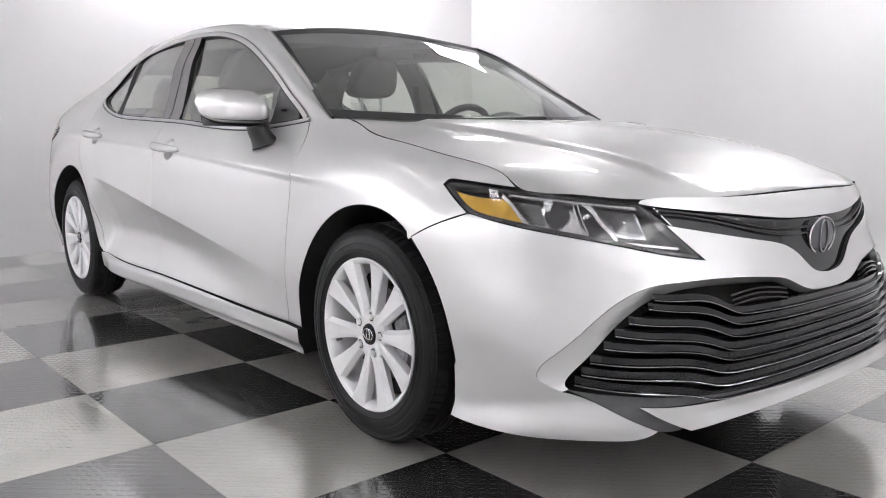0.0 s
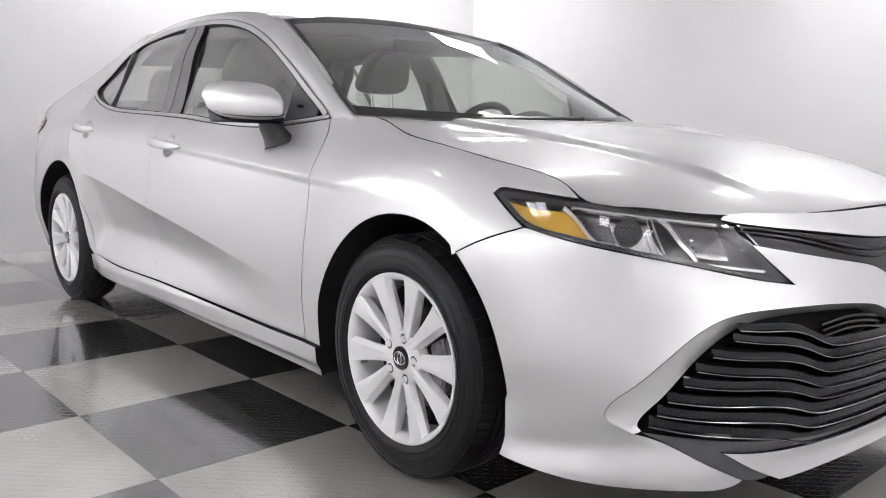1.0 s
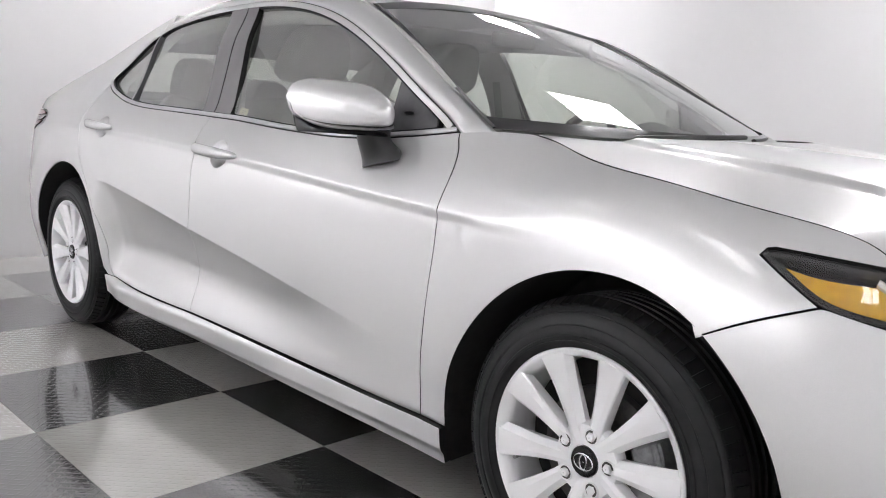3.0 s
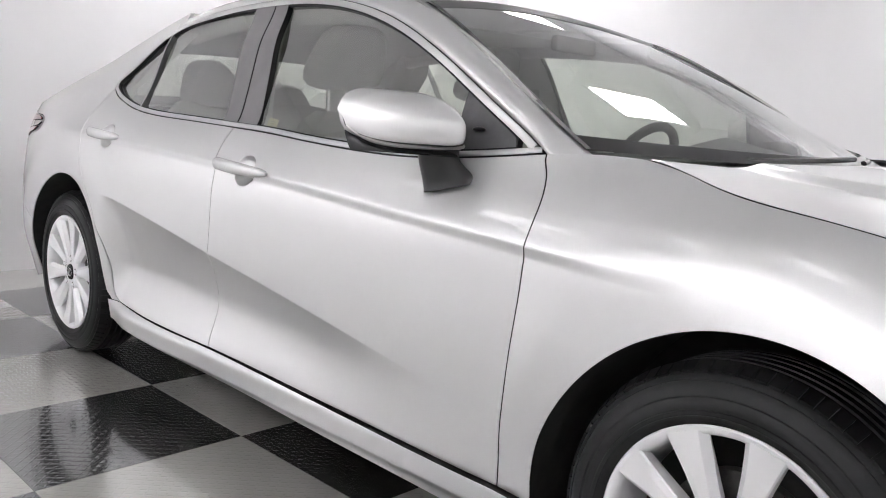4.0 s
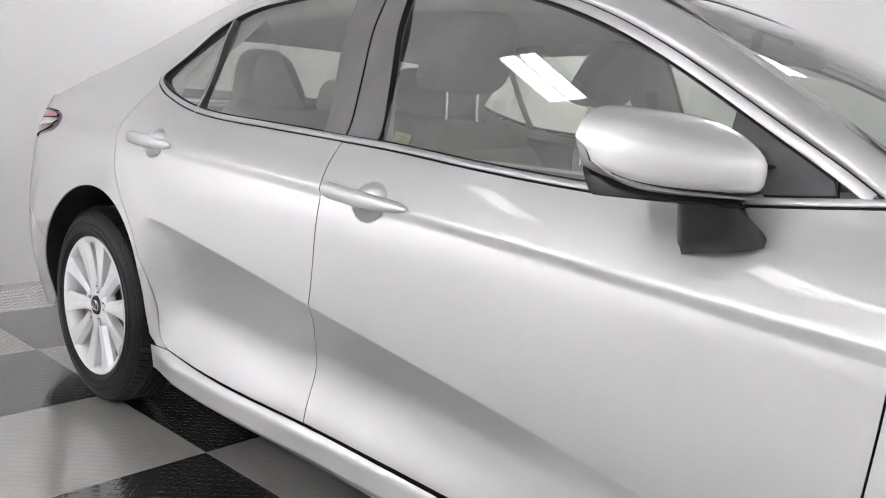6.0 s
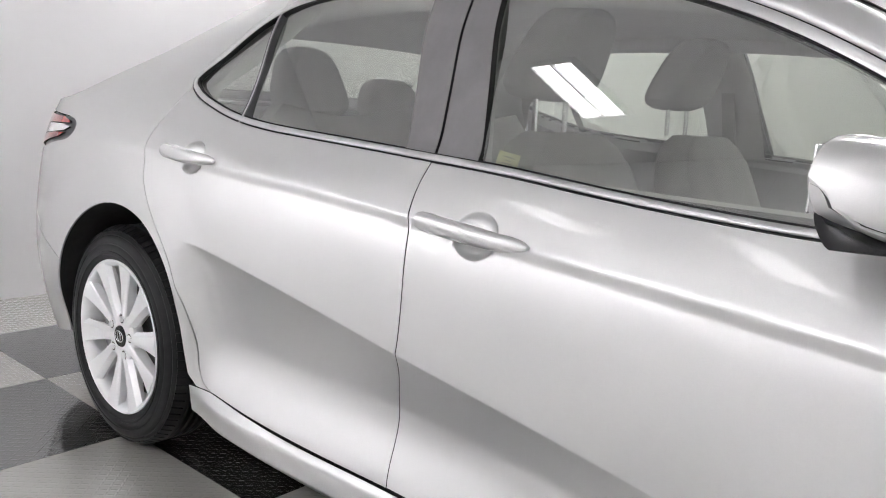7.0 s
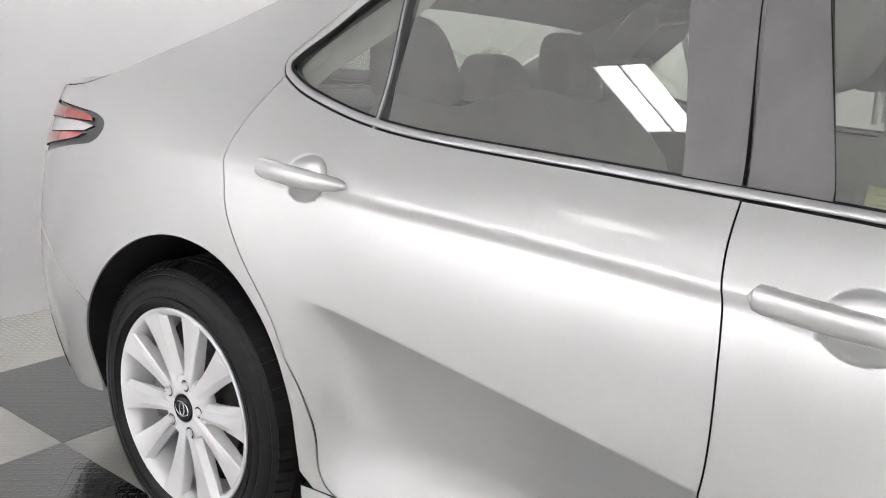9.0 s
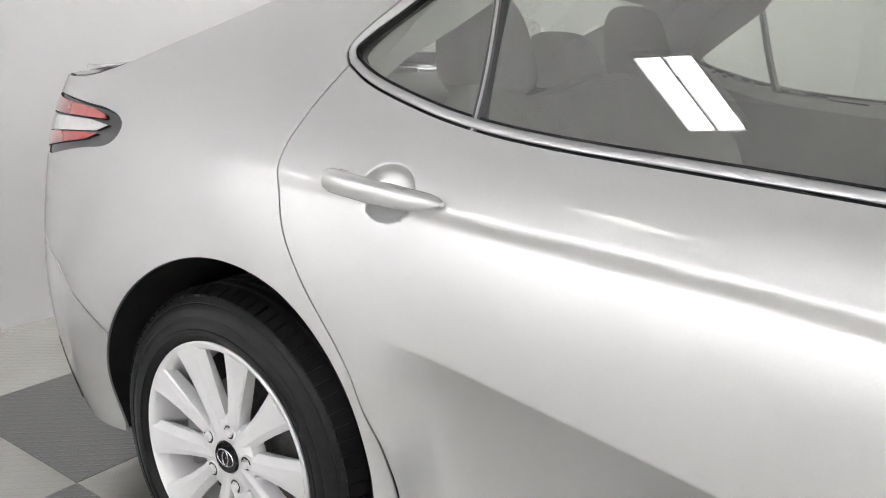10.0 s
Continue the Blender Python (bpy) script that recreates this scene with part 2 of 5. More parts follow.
def crease(x, z):
    """Relief on the side: the step below the shoulder, the wedge over the sill and the cups behind the handles."""
    d = z - BAND(x)
    step = smooth(-.012, .016, d) * np.exp(-np.clip(d - .016, 0, 9) / .05)
    y = .009 * step * smooth(-3.05, -2.2, x) * (1 - smooth(-.45, -.1, x))
    d = np.clip(EDGE(x) - z, 0, 1)
    deep = .095 * smooth(-2.45, -2.33, x) * (1 - smooth(-1.35, -.5, x))
    y = y - deep * (1 - np.exp(-d / .15)) * smooth(.26, .46, z)
    for r in (np.hypot(x, z - .334), np.hypot(x + 2.835, z - .334)):
        y = y + .009 * smooth(-.62, -.48, -r) * smooth(.30, .45, z)
    flare = .24 + .17 * (x - .35)
    y = y + .036 * smooth(0, .09, flare - z) * smooth(.3, .42, x)
    for cx, cz, r in CUPS:
        q = np.clip(np.hypot((x - cx) / 1.2, z - cz) / r, 0, 1)
        y = y - .019 * (1 - q ** 3.2)
    return y


def half(x, z):
    """The half width of the body at x, z, with the round ends."""
    x, z = np.asarray(x, float), np.asarray(z, float)
    w = table(x, z) + crease(x, z)
    lean = (table(np.full_like(x, .25), z) - table(np.full_like(x, .15), z)) * 10
    w = w + np.where(x > .25, lean * .2 * (1 - np.exp(-np.clip(x - .25, 0, 9) / .2)), 0)
    n = np.where(x > 0, ROUND(z), 3.0)
    a = np.where(x > .25, (x - .25) / (NOSE(z) - .25), np.where(x < -2.85, (x + 2.85) / (TAIL(z) + 2.85), 0))
    return w * np.clip(1 - np.clip(a, 0, 1) ** n, 0, 1) ** (1 / n)


SPAN = 1.1


def skin(s, z):
    """A point of the body from s along its outline (x on the flanks, then round the ends to the centre line) and z; right side."""
    s, z = np.asarray(s, float), np.asarray(z, float)
    front, rear = s > .25, s < -2.85
    phi = np.clip(np.where(front, (s - .25) / SPAN, np.where(rear, (-2.85 - s) / SPAN, 0)), 0, 1) * np.pi / 2
    n = np.where(front, ROUND(z), 3.0)
    r = (np.cos(phi) ** n + np.sin(phi) ** n) ** (-1 / n)
    a, b = r * np.sin(phi), r * np.cos(phi)
    x = np.where(front, .25 + a * (NOSE(z) - .25), np.where(rear, -2.85 + a * (TAIL(z) + 2.85), s))
    w = table(x, z) + crease(x, z)
    lean = (table(np.full_like(x, .25), z) - table(np.full_like(x, .15), z)) * 10
    w = w + np.where(x > .25, lean * .2 * (1 - np.exp(-np.clip(x - .25, 0, 9) / .2)), 0)
    return np.stack([x, -w * b, z], -1)


def tail_line(points):
    """Turns (x, z) points behind the rear axle into (s, z)."""
    out = []
    for x, z in points:
        if x < -2.85:
            a = min(.9999, (x + 2.85) / (float(TAIL(z)) + 2.85))
            b = (1 - a ** 3) ** (1 / 3)
            x = -2.85 - SPAN * math.atan2(a, b) * 2 / math.pi
        out.append((x, z))
    return out



# ---- building ----


def mesh_part(name, verts, faces, mat, parent=None, label="", normals=None, flat=False, fold=None):
    me = bpy.data.meshes.new(name)
    me.from_pydata([tuple(map(float, v)) for v in verts], [], [tuple(map(int, f)) for f in faces])
    me.materials.append(mat)
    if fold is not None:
        # The folds are coloured black in place of shade inside the panel gaps.
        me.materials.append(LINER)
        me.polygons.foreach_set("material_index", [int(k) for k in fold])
    if not flat:
        me.polygons.foreach_set("use_smooth", [True] * len(me.polygons))
    me.update()
    if normals is not None:
        me.normals_split_custom_set_from_vertices([tuple(map(float, n)) for n in normals])
    ob = new(name, me)
    if parent:
        ob.parent = parent
    if label:
        ob["label"] = label
    return ob


def part(name, bm, mat, parent=None, label="", flat=False, turn=35):
    """Links a bmesh as one mesh object; edges sharper than turn degrees stay sharp."""
    me = bpy.data.meshes.new(name)
    bm.normal_update()
    for e in bm.edges:
        if len(e.link_faces) == 2 and e.calc_face_angle(0) > radians(turn):
            e.smooth = False
    for f in bm.faces:
        f.smooth = not flat
    bm.to_mesh(me)
    bm.free()
    me.materials.append(mat)
    ob = new(name, me)
    if parent:
        ob.parent = parent
    if label:
        ob["label"] = label
    return ob


def box(bm, lo, hi, bevel=0.0, m=None):
    r = bmesh.ops.create_cube(bm, size=1)
    vs = r["verts"]
    lo, hi = Vector(lo), Vector(hi)
    for v in vs:
        v.co = Vector(((lo[i] + hi[i]) / 2 + v.co[i] * (hi[i] - lo[i]) for i in range(3)))
    if bevel:
        es = list({e for v in vs for e in v.link_edges})
        vs = list({v for f in bmesh.ops.bevel(bm, geom=es, offset=bevel, segments=3, affect="EDGES", profile=.5)["faces"] for v in f.verts} | {v for v in vs if v.is_valid})
    if m:
        bmesh.ops.transform(bm, matrix=m, verts=[v for v in vs if v.is_valid])
    return vs


def lathe(bm, profile, steps=64, axis="Y", centre=(0, 0, 0)):
    """Spins (radius, along) pairs round the axis."""
    rings = []
    for r, a in profile:
        ring = []
        for i in range(steps):
            c, s = math.cos(2 * math.pi * i / steps) * r, math.sin(2 * math.pi * i / steps) * r
            p = (c, a, s) if axis == "Y" else (a, c, s) if axis == "X" else (c, s, a)
            ring.append(bm.verts.new(Vector(p) + Vector(centre)))
        rings.append(ring)
    for p, q in zip(rings, rings[1:]):
        for i in range(steps):
            bm.faces.new((p[i], p[(i + 1) % steps], q[(i + 1) % steps], q[i]))
    return rings


def loft(bm, rings, closed=True, caps=True):
    rows = [[bm.verts.new(p) for p in ring] for ring in rings]
    n = len(rows[0])
    for p, q in zip(rows, rows[1:]):
        for i in range(n if closed else n - 1):
            bm.faces.new((p[i], p[(i + 1) % n], q[(i + 1) % n], q[i]))
    if caps and closed:
        bm.faces.new(rows[0][::-1])
        bm.faces.new(rows[-1])
    bmesh.ops.recalc_face_normals(bm, faces=bm.faces)
    return rows


def tube(points, radius, steps=8):
    """A round bar along the points."""
    pts = [Vector(p) for p in points]
    rings = []
    for i, p in enumerate(pts):
        d = (pts[min(i + 1, len(pts) - 1)] - pts[max(i - 1, 0)]).normalized()
        u = d.orthogonal().normalized() if i == 0 else (u - d * u.dot(d)).normalized()
        w = d.cross(u)
        rings.append([p + (u * math.cos(a) + w * math.sin(a)) * radius for a in [2 * math.pi * k / steps for k in range(steps)]])
    bm = bmesh.new()
    loft(bm, rings)
    return bm


def curve(points, step=.012):
    """A smooth line through the points, evenly resampled."""
    p = np.array(points, float)
    p = p[np.r_[True, np.linalg.norm(np.diff(p, axis=0), axis=1) > 1e-5]]
    d = np.r_[0, np.cumsum(np.linalg.norm(np.diff(p, axis=0), axis=1))]
    n = max(2, int(d[-1] / step) + 1)
    s = np.linspace(0, d[-1], n)
    if len(p) == 2:
        return np.stack([np.interp(s, d, p[:, k]) for k in range(p.shape[1])], 1)
    return np.stack([spline(d, p[:, k])(s) for k in range(p.shape[1])], 1)


def outline(*runs):
    """A closed polygon out of runs, each smooth; doubled points dropped."""
    out = []
    for run in runs:
        for q in curve(run):
            if not out or np.hypot(*(q - out[-1])) > .003:
                out.append(q)
    if np.hypot(*(out[0] - out[-1])) < .003:
        out.pop()
    return np.array(out)


def area(p):
    return .5 * np.sum(p[:, 0] * np.roll(p[:, 1], -1) - np.roll(p[:, 0], -1) * p[:, 1])


def inset(p, d):
    """The polygon moved inwards by d."""
    turn = 1 if area(p) > 0 else -1
    e = np.roll(p, -1, 0) - p
    n = np.stack([-e[:, 1], e[:, 0]], 1) * turn / np.maximum(np.linalg.norm(e, axis=1), 1e-9)[:, None]
    m = n + np.roll(n, 1, 0)
    m = m / np.maximum((m * m).sum(1), .35)[:, None] * 2
    return p + m * np.asarray(d).reshape(-1, 1)


def inside(p, q):
    x, y = q[:, :1], q[:, 1:]
    a, b = p[None, :, :], np.roll(p, -1, 0)[None, :, :]
    hit = ((a[..., 1] > y) != (b[..., 1] > y)) & (x < (b[..., 0] - a[..., 0]) * (y - a[..., 1]) / np.where(b[..., 1] == a[..., 1], 1e-12, b[..., 1] - a[..., 1]) + a[..., 0])
    return hit.sum(1) % 2 == 1


def cut(p, line, sign):
    """The part of a polygon on one side of a slanting line, given by its x at the belt and at the roof."""
    def off(q):
        return sign * (q[0] - line[0] - (line[1] - line[0]) * (q[1] - .97) / .4)
    out = []
    for a, b in zip(p, np.roll(p, -1, 0)):
        da, db = off(a), off(b)
        if da >= 0:
            out.append(tuple(a))
        if (da >= 0) != (db >= 0):
            out.append(tuple(a + (b - a) * da / (da - db)))
    long = []
    for a, b in zip(out, out[1:] + out[:1]):
        n = max(1, int(math.hypot(b[0] - a[0], b[1] - a[1]) / .015))
        long += [(a[0] + (b[0] - a[0]) * k / n, a[1] + (b[1] - a[1]) * k / n) for k in range(n)]
    keep = []
    for q in long:
        if not keep or math.hypot(q[0] - keep[-1][0], q[1] - keep[-1][1]) > .002:
            keep.append(q)
    return np.array(keep)


def facing(at, uv, e=.002):
    a = at(uv[:, 0] + e, uv[:, 1]) - at(uv[:, 0] - e, uv[:, 1])
    b = at(uv[:, 0], uv[:, 1] + e) - at(uv[:, 0], uv[:, 1] - e)
    n = np.cross(a, b)
    return n / np.maximum(np.linalg.norm(n, axis=1), 1e-12)[:, None]


def sheet(at, poly, du, dv, fine=(), lines=(), offset=0.0, lip=.012, gap=.0019, out=(0, -1, 0), middle=None):
    """Triangles over a polygon of the (u, v) plane, laid on the surface at(u, v), with edges folded inwards.
    middle: a u at which no fold is made. Returns vertices, faces, normals."""
    from mathutils.geometry import delaunay_2d_cdt
    p = inset(poly, gap) if gap else poly
    if middle is not None:
        p[:, 0] = np.where(np.abs(poly[:, 0] - middle) < 1e-4, middle, p[:, 0])
    lo, hi = p.min(0), p.max(0)
    g = np.stack(np.meshgrid(np.arange(lo[0] + du / 2, hi[0], du), np.arange(lo[1] + dv / 2, hi[1], dv)), -1).reshape(-1, 2)
    sets = [g]
    for u, v, r, d in fine:
        k = np.arange(-r, r, d)
        f = np.stack(np.meshgrid(u + k, v + k), -1).reshape(-1, 2)
        sets[0] = sets[0][np.hypot(*(sets[0] - (u, v)).T) > r]
        sets.append(f[np.hypot(*(f - (u, v)).T) < r])
    for line, steps in lines:
        u = np.arange(lo[0], hi[0], .012)
        rows = [np.stack([u, line(u) + d], 1) for d in steps]
        sets = [q[np.abs(q[:, 1] - line(q[:, 0]) - (min(steps) + max(steps)) / 2) > (max(steps) - min(steps)) / 2 + .003] for q in sets]
        sets += rows
    g = np.concatenate(sets)
    g = g[inside(inset(p, min(du, dv) * .45), g)]
    near = np.min(np.hypot(g[:, None, 0] - p[None, ::2, 0], g[:, None, 1] - p[None, ::2, 1]), 1) if len(g) else np.zeros(0)
    g = g[near > .004]
    n = len(p)
    pts = [Vector(q) for q in np.concatenate([p, g])]
    vs, _, fs, *_ = delaunay_2d_cdt(pts, [], [list(range(n))], 1, 1e-6)
    uv = np.array([tuple(v) for v in vs])
    nor = facing(at, uv)
    xyz = at(uv[:, 0], uv[:, 1])
    if np.sum(nor * np.array(out)) < 0:
        nor = -nor
    faces = [tuple(f) for f in fs]
    a = np.array([f[:3] for f in faces])
    turn = np.cross(xyz[a[:, 1]] - xyz[a[:, 0]], xyz[a[:, 2]] - xyz[a[:, 0]])
    faces = [f if k >= 0 else f[::-1] for f, k in zip(faces, (turn * nor[a[:, 0]]).sum(1))]
    xyz = xyz + nor * offset
    dark = []
    if lip:
        rim = {}
        for f in faces:
            for i, j in zip(f, f[1:] + f[:1]):
                rim[(i, j)] = rim.get((i, j), 0) + 1
        rim = [(i, j) for i, j in rim if (j, i) not in rim]
        if middle is not None:
            rim = [(i, j) for i, j in rim if abs(uv[i, 0] - middle) > 1e-4 or abs(uv[j, 0] - middle) > 1e-4]
        extra, n_extra, base = [], [], len(xyz)
        for i, j in rim:
            e = xyz[j] - xyz[i]
            side = np.cross(e, nor[i])
            side = side / max(np.linalg.norm(side), 1e-9)
            k = base + len(extra)
            # A small rounded edge, then the fold, blackened for the shade in the gap.
            r = min(.0010, lip / 3)
            extra += [xyz[i], xyz[j], xyz[i] - nor[i] * r + side * r * .5, xyz[j] - nor[j] * r + side * r * .5]
            n_extra += [side * .6 + nor[i] * .8, side * .6 + nor[j] * .8, side, side]
            faces.append((k + 1, k, k + 2, k + 3))
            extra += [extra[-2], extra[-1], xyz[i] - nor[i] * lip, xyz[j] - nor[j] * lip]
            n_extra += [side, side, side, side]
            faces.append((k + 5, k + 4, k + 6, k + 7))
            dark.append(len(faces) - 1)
        if extra:
            xyz, nor = np.concatenate([xyz, extra]), np.concatenate([nor, n_extra])
    fold = np.zeros(len(faces), int)
    fold[dark] = 1
    return xyz, faces, nor, fold


FLIP = np.array([1, -1, 1])


def panel(name, poly, mat, parent, side=-1, at=None, du=.02, dv=.014, both=False, label="", bright_edge=False, **more):
    """A body panel on the skin: on the right (-1), the left (1), or both halves in one mesh."""
    v, f, n, fold = sheet(at or skin, poly, du, dv, **more)
    if both:
        k = len(v)
        fold = np.concatenate([fold, fold])
        f = f + [tuple(i + k for i in q[::-1]) for q in f]
        v, n = np.concatenate([v, v * FLIP]), np.concatenate([n, n * FLIP])
    elif side > 0:
        v, n, f = v * FLIP, n * FLIP, [q[::-1] for q in f]
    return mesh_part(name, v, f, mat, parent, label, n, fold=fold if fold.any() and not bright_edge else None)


def ring_strip(a, b, raise_a, raise_b, at=None):
    """A strip between two lines of (u, v), raised off the skin."""
    at = at or skin
    na, nb = facing(at, a), facing(at, b)
    for n in (na, nb):
        n *= np.where(n[:, 1:2] > 0, -1, 1)
    return at(a[:, 0], a[:, 1]) + na * raise_a, at(b[:, 0], b[:, 1]) + nb * raise_b


def band(name, a, b, mat, parent, side=-1, rise=.004, depth=.006, closed=False, label=""):
    """A raised moulding with rounded edges between two lines on the skin."""
    rows = []
    for t, h in ((0, -depth), (0, rise * .5), (.15, rise), (.85, rise), (1, rise * .5), (1, -depth)):
        m = a * (1 - t) + b * t
        n = facing(skin, m)
        n *= np.where(n[:, 1:2] > 0, -1, 1)
        rows.append(skin(m[:, 0], m[:, 1]) + n * h)
    verts = np.concatenate(rows)
    k, faces = len(a), []
    for r in range(len(rows) - 1):
        for i in range(k if closed else k - 1):
            faces.append((r * k + i, r * k + (i + 1) % k, (r + 1) * k + (i + 1) % k, (r + 1) * k + i))
    if side > 0:
        verts = verts * FLIP
    bm = bmesh.new()
    vs = [bm.verts.new(v) for v in verts]
    for f in faces:
        bm.faces.new([vs[i] for i in f])
    bmesh.ops.recalc_face_normals(bm, faces=bm.faces)
    bm.faces.ensure_lookup_table()
    mid = bm.faces[len(faces) // 2]
    if mid.normal.y * side < 0:
        bmesh.ops.reverse_faces(bm, faces=bm.faces)
    return part(name, bm, mat, parent, label, turn=60)


def patch(name, rows, mat, parent, label="", up=(0, 0, 1)):
    """A smooth sheet through a grid of points."""
    rows = np.array(rows, float)
    r, c = rows.shape[:2]
    v = rows.reshape(-1, 3)
    f = [(i * c + j, i * c + j + 1, (i + 1) * c + j + 1, (i + 1) * c + j) for i in range(r - 1) for j in range(c - 1)]
    a = np.cross(v[f[len(f) // 2][1]] - v[f[len(f) // 2][0]], v[f[len(f) // 2][2]] - v[f[len(f) // 2][0]])
    if a @ np.array(up) < 0:
        f = [q[::-1] for q in f]
    return mesh_part(name, v, f, mat, parent, label)


def crown(edge, centre, n=33):
    """Rows across the car from a line of right-hand edge points and a line of centre points."""
    u = np.linspace(-1, 1, n)
    rows = []
    for e, c in zip(np.array(edge), np.array(centre)):
        k = 1 - u ** 2
        rows.append(np.stack([e[0] + (c[0] - e[0]) * k, u * abs(e[1]), e[2] + (c[2] - e[2]) * k], 1))
    return rows

# ---- the room ----
ROOM = (-4.62, 4.2, -3.5, 3.66, 2.75)
TILE = .615


def slab(name, lo, hi, mat, label, category="wall"):
    bm = bmesh.new()
    box(bm, lo, hi)
    return tagged(part(name, bm, mat, flat=True), label, category, kind="structure")


x0, x1, y0, y1, top = ROOM
slab("floor", (x0 - .2, y0 - .2, -.12), (x1 + .2, y1 + .2, -.0125), CONCRETE, "grey concrete subfloor under the laid vinyl tiles", "floor")
slab("wall_rear", (x0 - .2, y0 - .2, -.012), (x0, y1 + .2, top), WALL, "smooth white painted studio wall behind the car")
slab("wall_left", (x0, y1, -.012), (x1, y1 + .2, top), WALL, "smooth white painted studio wall beside the car")
slab("wall_front", (x1, y0 - .2, -.012), (x1 + .2, y1 + .2, top), WALL, "smooth white painted studio wall ahead of the car")
slab("wall_right", (x0, y0 - .2, -.012), (x1, y0, top), WALL, "smooth white painted studio wall facing the car")
slab("ceiling", (x0 - .2, y0 - .2, top), (x1 + .2, y1 + .2, top + .15), CEIL, "plain white painted studio ceiling", "ceiling")


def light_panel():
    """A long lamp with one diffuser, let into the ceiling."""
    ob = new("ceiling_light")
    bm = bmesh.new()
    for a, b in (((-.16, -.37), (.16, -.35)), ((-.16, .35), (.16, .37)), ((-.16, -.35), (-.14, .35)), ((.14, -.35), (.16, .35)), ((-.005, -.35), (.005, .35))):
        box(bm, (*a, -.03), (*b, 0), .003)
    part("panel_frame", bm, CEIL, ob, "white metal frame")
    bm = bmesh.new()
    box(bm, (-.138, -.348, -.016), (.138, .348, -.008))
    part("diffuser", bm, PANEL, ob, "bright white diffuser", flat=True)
    return tagged(ob, "long recessed ceiling light or fill light with a glowing white diffuser", "ceiling light", "long ceiling lights")


def ceiling_troffer():
    """A small recessed lamp with two diffusers side by side, its long sides set askew in the ceiling."""
    ob = new("ceiling_light")
    m = Matrix(((1, -.60, 0, 0), (0, 1, 0, 0), (0, 0, 1, 0), (0, 0, 0, 1)))
    bm = bmesh.new()
    for a, b in (((-.125, -.20), (.125, -.185)), ((-.125, .185), (.125, .20)), ((-.125, -.185), (-.11, .185)), ((.11, -.185), (.125, .185)), ((-.006, -.185), (.006, .185))):
        box(bm, (*a, -.03), (*b, 0), .003, m)
    part("panel_frame", bm, CEIL, ob, "white metal frame")
    for x in (-.058, .058):
        bm = bmesh.new()
        box(bm, (x - .051, -.184, -.016), (x + .051, .184, -.008), 0, m)
        part("diffuser", bm, TROFFER, ob, "bright white diffuser", flat=True)
    return tagged(ob, "recessed ceiling light with two glowing white diffusers", "ceiling light", "recessed ceiling lights")


def wall_fill(length, mat):
    """An unseen fill lamp added along the top of a wall; its deep board blocks it from the room; the wall lies towards
    -y.
    """
    ob = new("wall_fill")
    bm = bmesh.new()
    box(bm, (-length / 2, .235, -.56), (length / 2, .250, 0), .003)
    for x in (-length / 2 + .008, 0, length / 2 - .008):
        box(bm, (x - .006, .0, -.06), (x + .006, .234, -.002), .002)
    part("shield_board", bm, CEIL, ob, "board added to keep the lamp off the car")
    bm = bmesh.new()
    box(bm, (-length / 2 + .02, -.13, -.030), (length / 2 - .02, .13, -.018), .002)
    part("diffuser", bm, mat, ob, "bright white diffuser")
    return tagged(ob, "long unseen fill light that washes the wall behind a board", "ceiling light", "wall-washing lights")


def spread(first, spots):
    first.matrix_basis = pose(*spots[0][:2], top, 0, 0, *spots[0][2:])
    for x, y, *turn in spots[1:]:
        copy_thing(first, pose(x, y, top, 0, 0, *turn))


# The first three follow reflections on the car; the last three are added fill.
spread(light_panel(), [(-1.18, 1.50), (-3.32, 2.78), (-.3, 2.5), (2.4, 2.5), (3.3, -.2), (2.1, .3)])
spread(ceiling_troffer(), [(x, -2.14) for x in (-2.74, -1.43, -.12, 1.19, 2.5)])
# Unseen fill lamps, added to brighten the walls round the car.
spread(wall_fill(1.40, SIDE_FILL), [(x, y0 + .55, 0) for x in (-3.9, -2.5, -1.1, .3)] + [(x1 - .30, y, 90) for y in (-2.3, -.6, 1.4)])
spread(wall_fill(1.36, WALL_FILL), [(-.4, y1 - .30, 180), (x0 + .30, .3, -90), (x0 + .30, 2.2, -90)])

# ---- the car ----
car = new("car")
tagged(car, "silver four-door sedan with alloy wheels on the checkered floor", "car")

# Wheel arches: centre, and the radius over the angle from the front.
ARCH_F = (0.0, .334, spline([-25, 2, 29, 53, 73, 93, 113, 144, 165, 180, 205], [.404, .409, .404, .397, .392, .385, .378, .380, .394, .408, .43]))
ARCH_R = (-2.835, .334, spline([-20, 8, 18, 28, 38, 49, 60, 75, 92, 108, 128, 165, 187, 200], [.405, .404, .420, .434, .440, .438, .433, .417, .396, .375, .354, .330, .320, .318]))


def arch(a, from_deg, to_deg, n=40, grow=0.0):
    d = np.linspace(from_deg, to_deg, n)
    t, r = np.radians(d), a[2](d) + grow
    return np.stack([a[0] + r * np.cos(t), a[1] + r * np.sin(t)], 1)


CUT_FRONT = [(-.527, .964), (-.5235, .952), (-.507, .930), (-.492, .905), (-.482, .8805), (-.477, .856), (-.4745, .785), (-.476, .70), (-.482, .56), (-.488, .45), (-.496, .36), (-.502, .276)]
CUT_MID = [(-1.705, .965), (-1.703, .93), (-1.698, .885), (-1.689, .842), (-1.681, .79), (-1.676, .73), (-1.673, .65), (-1.675, .60), (-1.686, .545), (-1.703, .49), (-1.711, .44), (-1.710, .385), (-1.704, .335), (-1.695, .291)]
